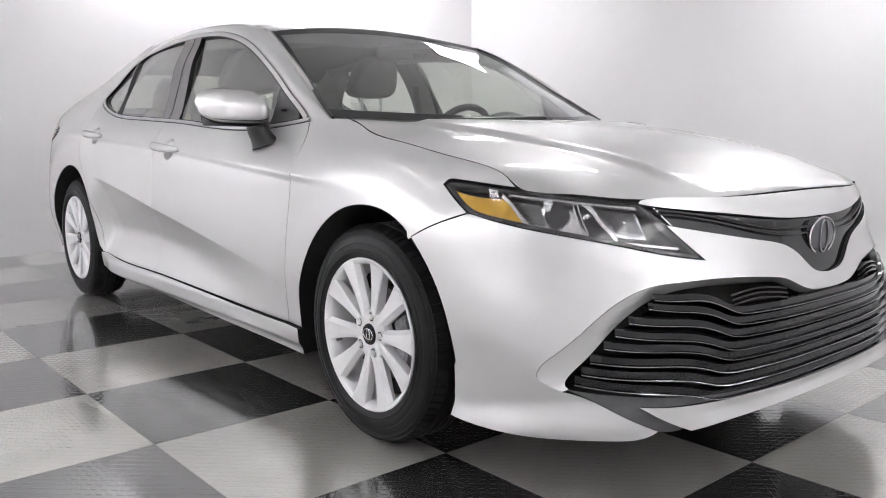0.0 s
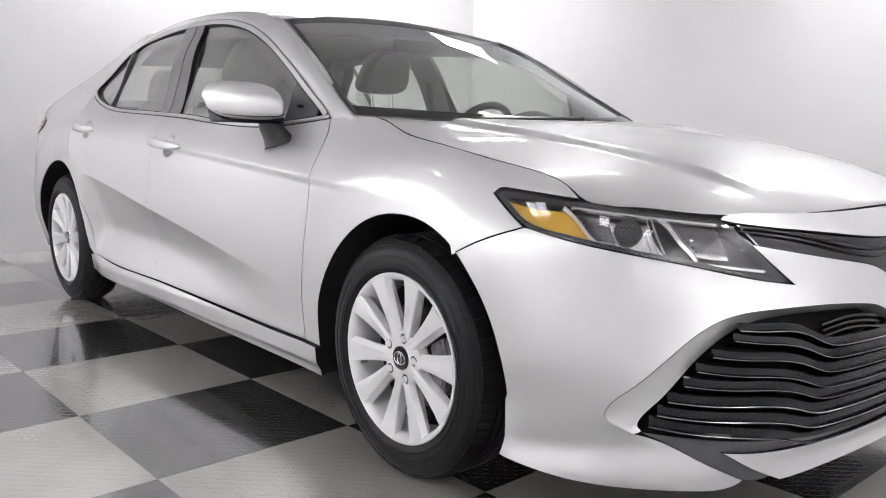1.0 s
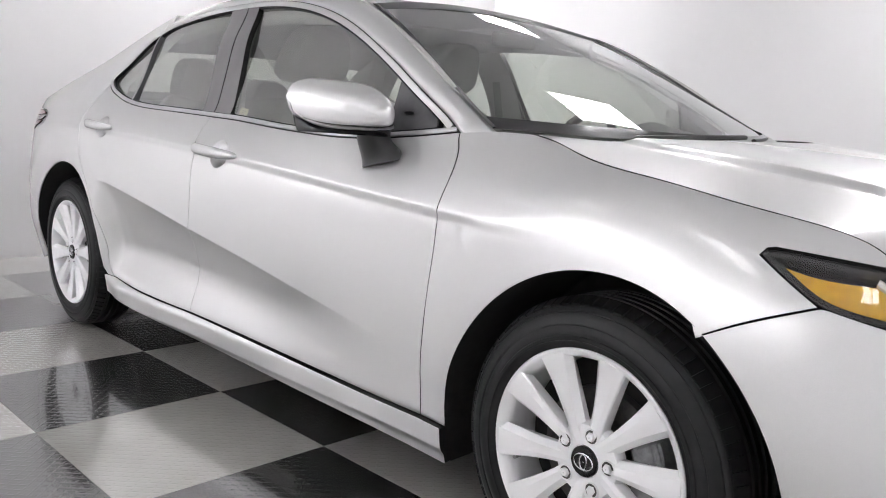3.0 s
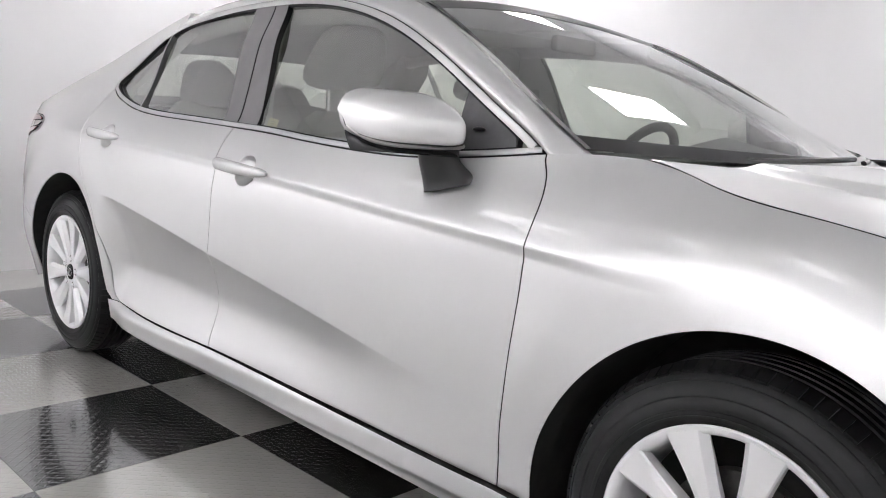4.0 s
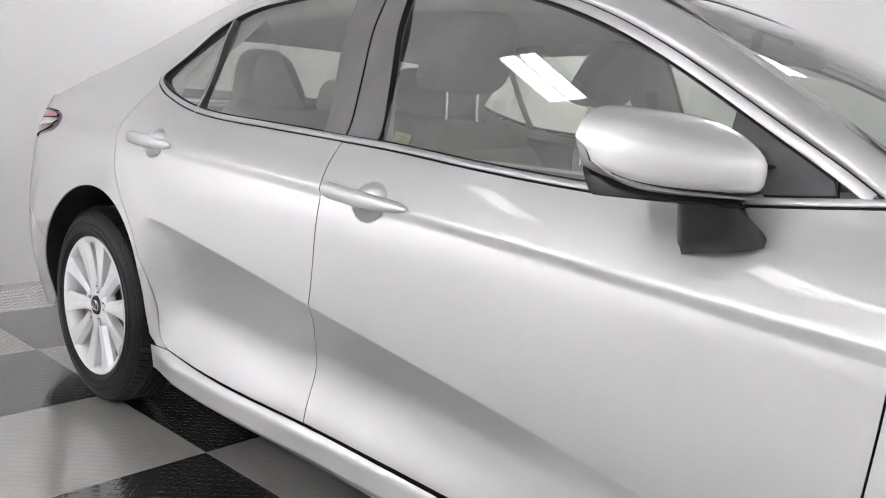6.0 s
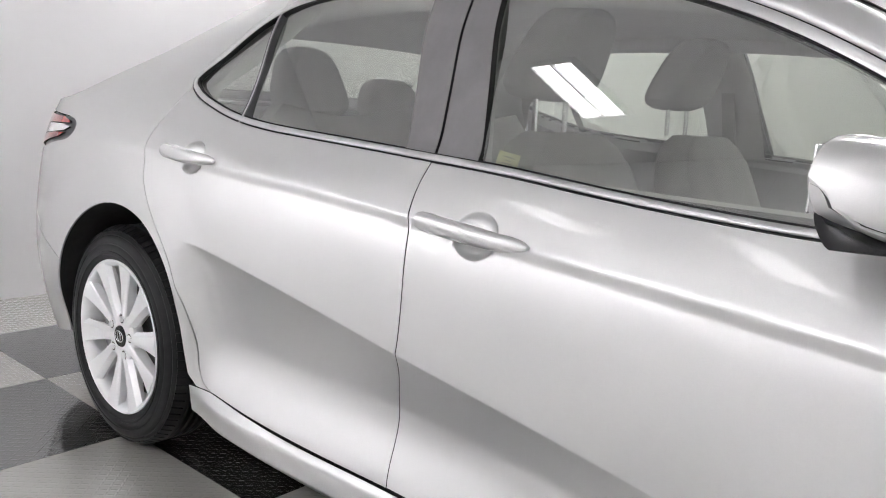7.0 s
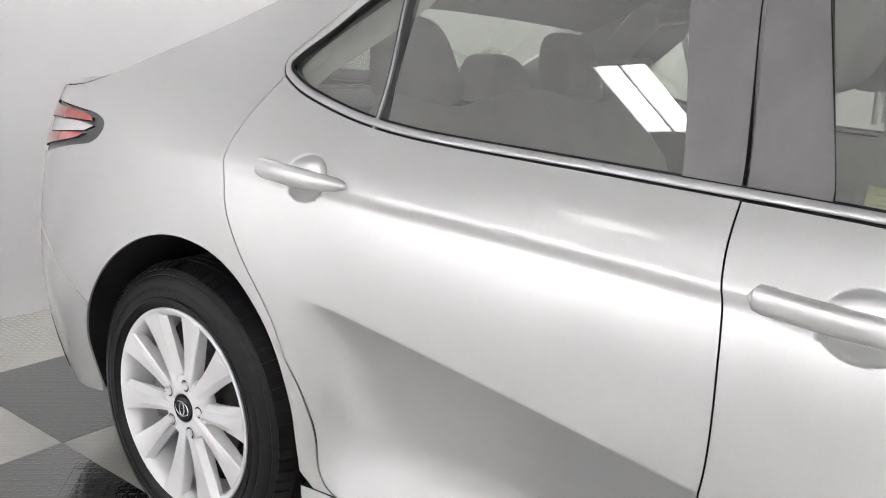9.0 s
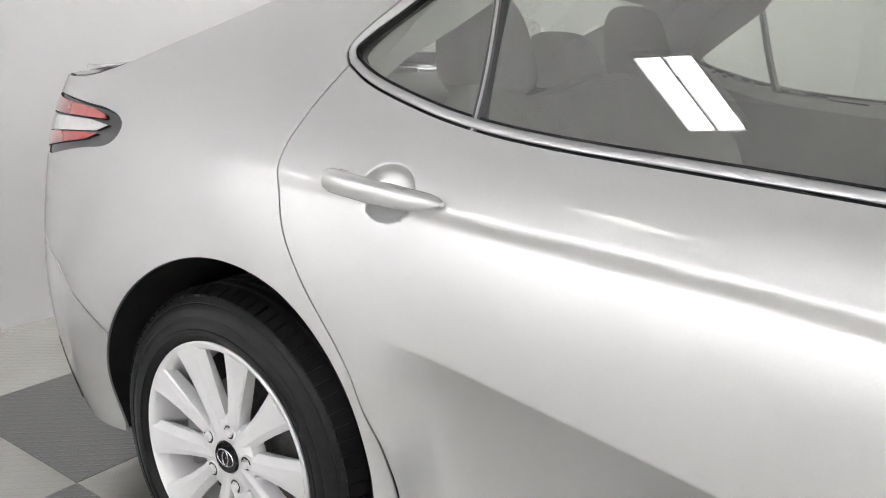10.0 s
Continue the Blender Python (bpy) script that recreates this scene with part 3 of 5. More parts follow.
CUT_REAR = [(-2.620, 1.072), (-2.645, 1.02), (-2.665, .965), (-2.672, .915), (-2.655, .865), (-2.636, .82), (-2.608, .778), (-2.575, .737), (-2.540, .70), (-2.505, .664), (-2.470, .62), (-2.445, .575), (-2.422, .53), (-2.410, .485), (-2.402, .44), (-2.398, .395), (-2.394, .35), (-2.376, .318), (-2.335, .304)]
SILL_TOP = [(-2.335, .304), (-2.20, .297), (-1.97, .291), (-1.695, .291), (-1.45, .288), (-1.2, .284), (-.9, .278), (-.65, .274), (-.502, .276)]
BELT = [(-2.620, 1.072), (-2.585, 1.055), (-2.50, 1.028), (-2.41, 1.007), (-2.31, .992), (-2.10, .979), (-1.90, .972), (-1.705, .965), (-1.52, .958), (-1.33, .946), (-1.12, .935), (-.93, .931), (-.71, .944), (-.527, .964)]
DLO_TOP = [(-.527, .964), (-.60, 1.008), (-.68, 1.053), (-.85, 1.146), (-1.03, 1.234), (-1.24, 1.308), (-1.44, 1.351), (-1.69, 1.370), (-1.90, 1.368), (-2.05, 1.361), (-2.23, 1.343), (-2.37, 1.315), (-2.45, 1.275), (-2.52, 1.222), (-2.585, 1.165), (-2.625, 1.125), (-2.638, 1.098), (-2.620, 1.072)]


def flip(p):
    return p[::-1]


def run_between(line, a, b):
    """The stretch of a line with u between a and b, in its own order."""
    return [q for q in line if min(a, b) - 1e-6 <= q[0] <= max(a, b) + 1e-6]


SIDE_LINES = [(BAND, (-.016, -.012, -.008, -.004, 0, .004, .008, .012, .016, .022)), (EDGE, (-.012, -.006, -.002, 0, .004, .009))]


def front_door(side):
    poly = outline(CUT_FRONT, flip(run_between(SILL_TOP, -1.695, -.502)), flip(CUT_MID), run_between(BELT, -1.705, -.527))
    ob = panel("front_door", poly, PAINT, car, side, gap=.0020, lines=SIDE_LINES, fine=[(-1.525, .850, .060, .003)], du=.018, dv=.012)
    bar_handle("door_handle", -1.655, -1.396, .863, .849, ob, side)
    return ob


def rear_door(side):
    poly = outline(CUT_MID, flip(run_between(SILL_TOP, -2.335, -1.695)), flip(CUT_REAR), run_between(BELT, -2.62, -1.705))
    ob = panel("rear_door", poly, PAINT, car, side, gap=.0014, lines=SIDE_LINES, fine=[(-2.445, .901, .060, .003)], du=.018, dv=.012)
    bar_handle("door_handle", -2.551, -2.341, .912, .901, ob, side)
    return ob


def bar_handle(name, xa, xb, za, zb, parent, side):
    """A pull handle: rounded at the rear, drawn to a point at the front, standing off a cup."""
    rings = []
    for t in np.linspace(0, 1, 25):
        x, z = xa + (xb - xa) * t, za + (zb - za) * t
        body = float(half(np.array(x), np.array(z + .0))) if not any(abs(x - c[0]) < .06 for c in CUPS) else None
        if body is None:
            wide = [float(half(np.array(q), np.array(z))) for q in (xa, xb)]
            body = wide[0] + (wide[1] - wide[0]) * t
        h = .0180 * (min(1, t / .06) ** .5) * (1 if t < .5 else max(.08, 1 - .32 * ((t - .5) / .5) ** 1.5) * max(.1, 1 - ((t - .5) / .5) ** 7) ** .5)
        d = .015 * (min(1, t / .05) ** .5) * (1 if t < .7 else max(.1, 1 - ((t - .7) / .3) ** 5) ** .5)
        off = .020 + .009 * math.sin(math.pi * min(1, max(0, t)))
        if t > .72:
            off -= .012 * float(smooth(.72, 1.0, t))
        ring = []
        for a in np.linspace(0, 2 * math.pi, 16, endpoint=False):
            c, s = math.cos(a), math.sin(a)
            ring.append((x, side * (body + off + d * np.sign(c) * abs(c) ** .8), z + h * np.sign(s) * abs(s) ** .8))
        rings.append(ring)
    bm = bmesh.new()
    loft(bm, rings)
    grip = part(name, bm, PAINT, parent)
    bm = bmesh.new()
    y = float(half(np.array(xa + .012), np.array(za)))
    box(bm, (xa + .006, side * y - .012, za - .011), (xa + .030, side * y + .014, za + .011), .003)
    part("handle_base", bm, PAINT, grip)
    return grip


def pane_fit():
    """An even, gently bowed sheet through the window opening, for the glass."""
    ring = inset(outline(DLO_TOP, BELT), .021)
    x, z = ring[:, 0] + 1.6, ring[:, 1] - 1.15
    a = np.stack([np.ones_like(x), x, z, x * x, x * z, z * z], 1)
    k, *_ = np.linalg.lstsq(a, table(ring[:, 0], ring[:, 1]), rcond=None)

    def at(s, q):
        s, q = np.asarray(s, float), np.asarray(q, float)
        u, v = s + 1.6, q - 1.15
        return np.stack([s, -(k[0] + k[1] * u + k[2] * v + k[3] * u * u + k[4] * u * v + k[5] * v * v), q], -1)
    return at


def greenhouse(side):
    """Window trim, pillars and glass of one side."""
    pane = pane_fit()
    dlo = outline(DLO_TOP, BELT)
    seal = inset(dlo, .0028)
    n_top = len(curve(DLO_TOP)) - 1
    order = np.arange(len(dlo))
    slim = .014 + .006 * np.where(order <= n_top, smooth(0, 14, n_top - order), 0)
    frame_in, rubber_in = inset(dlo, slim), inset(dlo, slim + .0045)
    # The bands end short of the acute front corner, where they would cross.
    idx_top = [i for i in order[:n_top + 1] if dlo[i, 0] < -.551]
    idx_low = [i for i in order[n_top:] if dlo[i, 0] < -.531]
    idx_seal = [i for i in order if dlo[i, 0] < -.60]
    for a, b, mat, name, rise, idx, label in ((dlo, seal, RUBBER, "window_seal", -.003, range(len(dlo)), ""), (seal, frame_in, PAINT, "window_frame", .002, idx_top, "slim silver window frame"),
                                              (seal, frame_in, BELT_METAL, "belt_moulding", .0025, idx_low, "bright metal belt moulding"), (frame_in, rubber_in, RUBBER, "glass_seal", -.002, idx_seal, "")):
        idx = list(idx)
        shut = name.endswith("seal")
        band(name, a[idx], b[idx], mat, car, side, rise, .012, shut, label)
    upper = inset(dlo, .0165)[dlo[:, 0] < -.605]

    def upto(x_a, x_b):
        """The window opening between two slanting lines (x at the belt, x at the roof)."""
        return cut(cut(upper, x_a, 1), x_b, -1)

    for name, a, b in (("front_window", (-1.62, -1.715), (-.80, -.80)), ("rear_window", (-2.356, -2.420), (-1.775, -1.885)), ("quarter_window", (-2.9, -2.9), (-2.356, -2.420))):
        ob = panel(name, upto(a, b), GLASS, car, side, at=pane, offset=-.010, lip=0, gap=0, du=.03, dv=.02)
        ob.visible_shadow = False
    if side < 0:
        mid = np.array((-1.537, .989))

        def plate(w, h, dx, dz):
            q = np.array([(-w, -h), (w, -h), (w, h), (-w, h)]) + mid + (dx, dz)
            q[:, 1] -= .12 * (q[:, 0] - mid[0])
            return outline(*[[tuple(p), tuple(r)] for p, r in zip(q, np.roll(q, -1, 0))])
        note = panel("window_sticker", plate(.026, .0145, 0, 0), STICKER, car, side, at=pane, offset=-.0125, lip=0, gap=0, label="small pale yellow sticker inside the window")
        for dz, w in ((.006, .020), (0.0, .014), (-.006, .019)):
            panel("print_bar", plate(w, .0012, 0, dz), INK, note, side, at=pane, offset=-.0115, lip=0, gap=0)
    for name, a, b in (("pillar_cover", (-1.703, -1.765), (-1.592, -1.697)), ("pillar_cover", (-1.792, -1.886), (-1.709, -1.771))):
        panel(name, upto(a, b), FILM, car, side, offset=-.001, lip=.02, gap=.001, label="glossy black pillar cover, lightened for its reflection")
    bm = bmesh.new()
    bmesh.ops.create_uvsphere(bm, u_segments=16, v_segments=10, radius=1, matrix=Matrix.Translation((-.730, side * .738, 1.005)) @ Matrix.Diagonal((.020, .008, .0055, 1)))
    part("sail_knob", bm, SATIN_BLACK, car, "small black knob on the sail panel")
    panel("sail_panel", upto((-.80, -.80), (-.4, -.4)), DARK_TRIM, car, side, offset=-.003, lip=.02, gap=.001)
    line = curve([(-2.352, .995), (-2.380, 1.14), (-2.412, 1.325)])
    band("window_divider", line - (.0065, 0), line + (.0065, 0), DARK_TRIM, car, side, -.001, .02)
    band("window_divider", line - (.0020, 0), line + (.0020, 0), BELT_METAL, car, side, .001, .004, label="slim satin strip on the divider")


def upper_sides(side):
    """Pillar and roof rail between the window opening and the windscreen and roof."""
    low = curve(DLO_TOP[:12], .02)
    a = skin(low[:, 0], low[:, 1])
    hi = np.array([ROOF_EDGE(t) for t in np.linspace(0, 1, len(low))])
    n = 7
    rows = []
    for i, (p, q) in enumerate(zip(a, hi)):
        row = []
        for t in np.linspace(0, 1, n):
            d = p * (1 - t) + q * t
            bulge = .014 * 4 * t * (1 - t) * min(1, .1 + i / 12)
            row.append(d + np.array([0, -bulge * .75, bulge * .65]))
        row[-1:] = [row[-1], row[-1] + np.array([0, .006, -.012])]
        row[:1] = [row[0] + np.array([0, .012, -.004]), row[0]]
        rows.append(row)
    # The foot runs on down behind the fender.
    rows = np.array([[d + np.array([.036, .004, -.026]) for d in rows[0]]] + rows)
    if side > 0:
        rows = rows * FLIP
    return patch("roof_rail", rows, PAINT, car, up=(0, side * 1.0, .5))


EDGE_LINE = curve([(-.45, -.712, .976), (-.53, -.698, 1.02), (-.69, -.662, 1.112), (-.87, -.622, 1.216), (-1.0, -.592, 1.283), (-1.12, -.566, 1.330), (-1.30, -.555, 1.372), (-1.60, -.55, 1.397), (-1.90, -.545, 1.401), (-2.20, -.535, 1.385), (-2.37, -.530, 1.366)], .02)


def ROOF_EDGE(t):
    """A point of the roof's edge; t runs with the top of the window opening."""
    return EDGE_LINE[int(round(t * (len(EDGE_LINE) - 1)))]


# Hood: heights over the plan.
HOOD_YE = spline([-.33, -.25, -.131, -.05, .05, .15, .25, .35, .42, .46, .494, .607, .733, .78, .838, .862, .872], [.726, .745, .775, .788, .792, .788, .780, .771, .765, .763, .762, .708, .583, .487, .328, .15, .0])
HOOD_ZE = spline([-.33, -.25, -.131, -.05, .05, .15, .25, .35, .4146, .45, .47, .494, .607, .733, .838, .875], [.972, .963, .933, .917, .9025, .8855, .8675, .851, .8365, .823, .811, .795, .780, .768, .771, .776])
HOOD_ZS = spline([-.33, -.25, -.131, -.05, .05, .15, .25, .35, .45, .55, .65, .733, .838, .875], [.972, .963, .933, .917, .9025, .8855, .8675, .850, .829, .805, .784, .770, .771, .776])
HOOD_ZC = spline([-.33, -.25, -.05, .15, .35, .55, .7, .8, .85, .875], [.972, .967, .953, .933, .903, .863, .830, .803, .787, .777])


def hood_at(x, y):
    q = np.clip(np.abs(y) / np.maximum(HOOD_YE(x), .02), 0, 1.05)
    z = HOOD_ZS(x) + (HOOD_ZC(x) - HOOD_ZS(x)) * (1 - q ** 2.4) + (HOOD_ZE(x) - HOOD_ZS(x)) * q ** 14
    ridge = .50 - .12 * smooth(-.1, .8, x)
    z = z + .014 * smooth(-.055, .0, ridge - np.abs(y)) * (1 - smooth(.55, .8, x))
    return np.stack([x, y, z], -1)


def hood():
    xs = np.r_[np.linspace(-.29, .8, 64), np.linspace(.81, .871, 14)]
    right = np.stack([xs, -HOOD_YE(xs)], 1)
    back = [(-.29 + .20 * (1 - (y / .733) ** 2), y) for y in np.linspace(.725, -.725, 40)]
    poly = np.array([tuple(q) for q in right] + [(.8725, 0)] + [tuple(q) for q in (right * (1, -1))[::-1]] + back)
    ob = panel("hood", poly, PAINT, car, at=hood_at, du=.011, dv=.011, out=(0, 0, 1), lip=.014, gap=.002)
    return ob


def fender(side):
    hood_line = [(-.29, .970), (-.20, .953), (-.131, .934), (-.05, .917), (.05, .9025), (.15, .8855), (.25, .8675), (.314, .8594), (.376, .851), (.452, .8365), (.49, .823), (.5095, .811), (.532, .795), (.537, .792)]
    poly = outline(flip(CUT_FRONT), [(-.527, .964), (-.45, .970), (-.37, .972), (-.29, .970)], hood_line, [(.537, .791), (.424, .800), (.322, .807)], [(.322, .807), (.306, .803), (.300, .794)],
                   [(.300, .794), (.365, .757), (.420, .726)], [(.420, .726), (.298, .681), (.229, .647)], arch(ARCH_F, 56, 180), [(-.41, .334), (-.410, .274)], [(-.410, .274), (-.502, .276)])
    return panel("fender", poly, PAINT, car, side, gap=.0022, lines=SIDE_LINES, du=.018, dv=.012)


GRILLE = [(1.35, .503), (1.300, .505), (1.253, .513), (1.204, .538), (1.178, .551), (1.144, .557), (1.038, .564), (.934, .561), (.874, .547), (.827, .519), (.771, .461), (.719, .390), (.687, .346), (.684, .332), (.693, .323)]
CHAMFER = [(1.35, .512), (1.300, .514), (1.253, .522), (1.204, .546), (1.178, .558), (1.144, .565), (1.038, .574), (.920, .571), (.845, .560), (.778, .522), (.720, .464), (.664, .405), (.632, .368), (.628, .348), (.655, .330), (.680, .319)]
LAMP_TOP = [(.300, .794), (.306, .803), (.322, .806), (.424, .799), (.530, .790), (.663, .778), (.829, .763)]
LAMP_FRONT = [(.829, .763), (.907, .699), (.978, .621)]
LAMP_LOW = [(.978, .621), (.910, .632), (.786, .660), (.660, .683), (.505, .709), (.415, .730), (.365, .757), (.300, .794)]
BAR_LOW = [(.893, .707), (.987, .688), (1.056, .674), (1.131, .659), (1.205, .638), (1.249, .605), (1.285, .571), (1.35, .556)]
BAR_TOP = [(.829, .757), (.858, .751), (.922, .742), (1.061, .726), (1.232, .706), (1.35, .704)]


def front_end():
    lamp_back = [(.978, .621), (.910, .632), (.786, .660), (.660, .683), (.505, .709), (.420, .727)]
    poly = outline([(.229, .647), (.298, .680), (.420, .725)], flip(lamp_back), [(.978, .621), (.893, .7075)], BAR_LOW, [(1.35, .556), (1.35, .512)], CHAMFER,
                   [(.680, .319), (.700, .316), (.743, .300), (.810, .266), (.858, .240), (.880, .226)], [(.880, .226), (.870, .218), (.789, .206), (.636, .202), (.483, .198), (.390, .197)],
                   [(.390, .197), (.396, .25), (.402, .334)], arch(ARCH_F, 2, 56))
    bumper = panel("front_bumper", poly, PAINT, car, gap=.0013, both=True, middle=1.35, du=.018, dv=.012)
    poly = outline([(.836, .767), (.858, .771), (.924, .773), (1.07, .771), (1.267, .775), (1.35, .776)], [(1.35, .776), (1.35, .705)], flip(BAR_TOP))
    panel("grille_surround", poly, PAINT, car, both=True, middle=1.35)
    # The chamfer that leads into the lower grille.
    a, b = curve(CHAMFER), None
    g = curve(GRILLE)
    t = np.linspace(0, 1, len(a))
    b = np.stack([np.interp(t, np.linspace(0, 1, len(g)), g[:, k]) for k in (0, 1)], 1)
    pa, pb = ring_strip(a, b, 0, (-.028 + .016 * smooth(.72, .95, t))[:, None])
    rows = np.stack([pa, pa * .5 + pb * .5 + np.array([.002, 0, 0]), pb], 1)
    v = np.concatenate([rows.reshape(-1, 3), rows.reshape(-1, 3) * FLIP])
    k, f = len(rows), []
    for i in range(k - 1):
        for j in range(2):
            q = (i * 3 + j, i * 3 + j + 1, (i + 1) * 3 + j + 1, (i + 1) * 3 + j)
            f += [q, tuple(n + 3 * k for n in q[::-1])]
    mesh_part("grille_chamfer", v, f, PAINT, bumper)
    lower_grille(car)
    # Upper bar.
    poly = outline(BAR_TOP, [(1.35, .704), (1.35, .556)], flip(BAR_LOW), [(.893, .707), (.829, .757)])
    bar = panel("upper_grille", poly, GLOSS_BLACK, car, both=True, middle=1.35, offset=-.012, lip=.02, gap=-.004, label="glossy black upper grille bar")
    for za, zb in ((.735, .690), (.745, .706)):
        line = curve([(.870, za), (1.0, za - .020), (1.2, zb - .022), (1.30, zb - .024)])
        for side in (-1, 1):
            band("grille_rib", line - (0, .0025), line + (0, .0025), GLOSS_BLACK if za < .74 else SATIN_BLACK, bar, side, -.003, .012)
    emblem(bar)
    # Lip below the grille.
    lip = outline([(.826, .290), (.880, .286), (.985, .286), (1.08, .287), (1.223, .285), (1.35, .284)], [(1.35, .284), (1.35, .238)], [(1.35, .238), (1.134, .238), (.990, .230), (.935, .222)], [(.935, .222), (.826, .290)])

    def lip_at(s, z):
        """The lip's face leans back: its foot stands further forward."""
        p = skin(s, z)
        p[..., 0] += .35 * np.clip(.268 - z, 0, 1) * smooth(.85, 1.0, np.asarray(s, float))
        return p
    panel("bumper_lip", lip, PAINT, car, at=lip_at, both=True, middle=1.35, offset=.006, lip=.05)
    trim = outline([(.693, .322), (.743, .318), (.95, .300), (1.1, .292), (1.35, .290)], [(1.35, .290), (1.35, .255)], [(1.35, .255), (1.039, .258), (.969, .262), (.935, .225), (.885, .222), (.810, .264), (.743, .300), (.693, .322)])
    panel("bumper_trim", trim, DARK_TRIM, car, both=True, middle=1.35, offset=-.006, lip=.03, gap=0)


def lower_grille(parent):
    poly = outline(GRILLE, [(.693, .323), (.743, .312), (1.0, .290), (1.35, .285)], [(1.35, .285), (1.35, .503)])
    ob = panel("lower_grille", poly, LINER, parent, both=True, middle=1.35, offset=-.065, lip=0, gap=-.01, label="black lower grille with stepped slats")
    left = [.541, .522, .491, .463, .434, .401, .372, .347]
    ends = [.850, .838, .798, .771, .750, .724, .708, .695]
    mid = [.533, .506, .475, .442, .417, .384, .351, .317]
    for k in range(8):
        drop = .035 - .002 * k
        s_mid = .968 - .008 * k
        line = [(ends[k] + .010, left[k]), (ends[k] * .5 + s_mid * .5, left[k] * .5 + mid[k] * .5), (s_mid, mid[k]), (s_mid + .03, mid[k] - drop * .35), (s_mid + .065, mid[k] - drop * .9), (s_mid + .12, mid[k] - drop * 1.08), (1.2, mid[k] - drop * 1.1), (1.35, mid[k] - drop * 1.1)]
        slat(curve(line, .015), ob)
    # Small side vents under the bar.
    for side in (-1, 1):
        for z in (.545, .533, .521):
            line = curve([(1.03, z - .010), (1.10, z), (1.19, z - .012)], .015)
            band("vent_slat", line - (0, .003), line + (0, .003), GLOSS_BLACK, ob, side, -.008, .03)


def slat(line, parent):
    n = facing(skin, line)
    n *= np.where(n[:, :1] < 0, -1, 1)
    p = skin(line[:, 0], line[:, 1])
    shape = [(-.055, .012), (-.0125, .0125), (-.0090, .0100), (-.0075, -.0050), (.0025, -.0070), (.0020, -.0100), (-.055, -.012)]
    rows = np.stack([p + n * a + np.array([0, 0, b]) for a, b in shape], 1)
    rows[-1, :, 1] = 0
    c = len(shape)
    v = rows.reshape(-1, 3)
    f = [(i * c + j, i * c + j + 1, (i + 1) * c + j + 1, (i + 1) * c + j) for i in range(len(p) - 1) for j in range(c - 1)]
    k = len(v)
    f = f + [tuple(q + k for q in e[::-1]) for e in f]
    bm = bmesh.new()
    corners = [bm.verts.new(q) for q in np.concatenate([v, v * FLIP])]
    for e in f:
        bm.faces.new([corners[i] for i in e])
    ob = part("slat", bm, GLOSS_BLACK, parent, turn=20)
    # A bright bead is added where the slat's lip catches its highlight.
    edge = p + n * .0030 + np.array([0, 0, -.0084])
    edge[-1, 1] = 0
    part("slat_glint", tube(np.concatenate([edge, edge[-2::-1] * FLIP]), .0013, 6), SLAT_GLINT, parent, "thin metal bead added as the slat highlight")
    return ob


def emblem(parent):
    bm = bmesh.new()
    c = (.915, 0, .650)
    rings = []
    for k in range(48):
        a = 2 * math.pi * k / 48
        o = Vector((0, .071 * math.cos(a), .050 * math.sin(a)))
        d = o.normalized()
        rings.append([Vector(c) + o + d * (.0032 * math.cos(b)) + Vector((.003 * math.sin(b), 0, 0)) for b in [2 * math.pi * j / 8 for j in range(8)]])
    loft(bm, rings + [rings[0]], caps=False)
    bmesh.ops.remove_doubles(bm, verts=bm.verts, dist=1e-5)
    part("badge_ring", bm, CHROME, parent, "chrome oval badge ring")
    bm = bmesh.new()
    loft(bm, [[Vector(c) + Vector((x, .069 * r * math.cos(a), .049 * r * math.sin(a))) for a in [2 * math.pi * k / 48 for k in range(48)]] for x, r in ((-.02, 1), (-.002, 1), (.002, .7), (.003, .2))])
    part("badge_plate", bm, DARK_TRIM, parent, "smoky grey badge plate")
    bm = tube([Vector(c) + Vector((.005, .022 * math.cos(a), .044 * math.sin(a))) for a in [2 * math.pi * k / 24 for k in range(25)]], .0024)
    part("badge_mark", bm, STEEL, parent, "plain chrome oval")


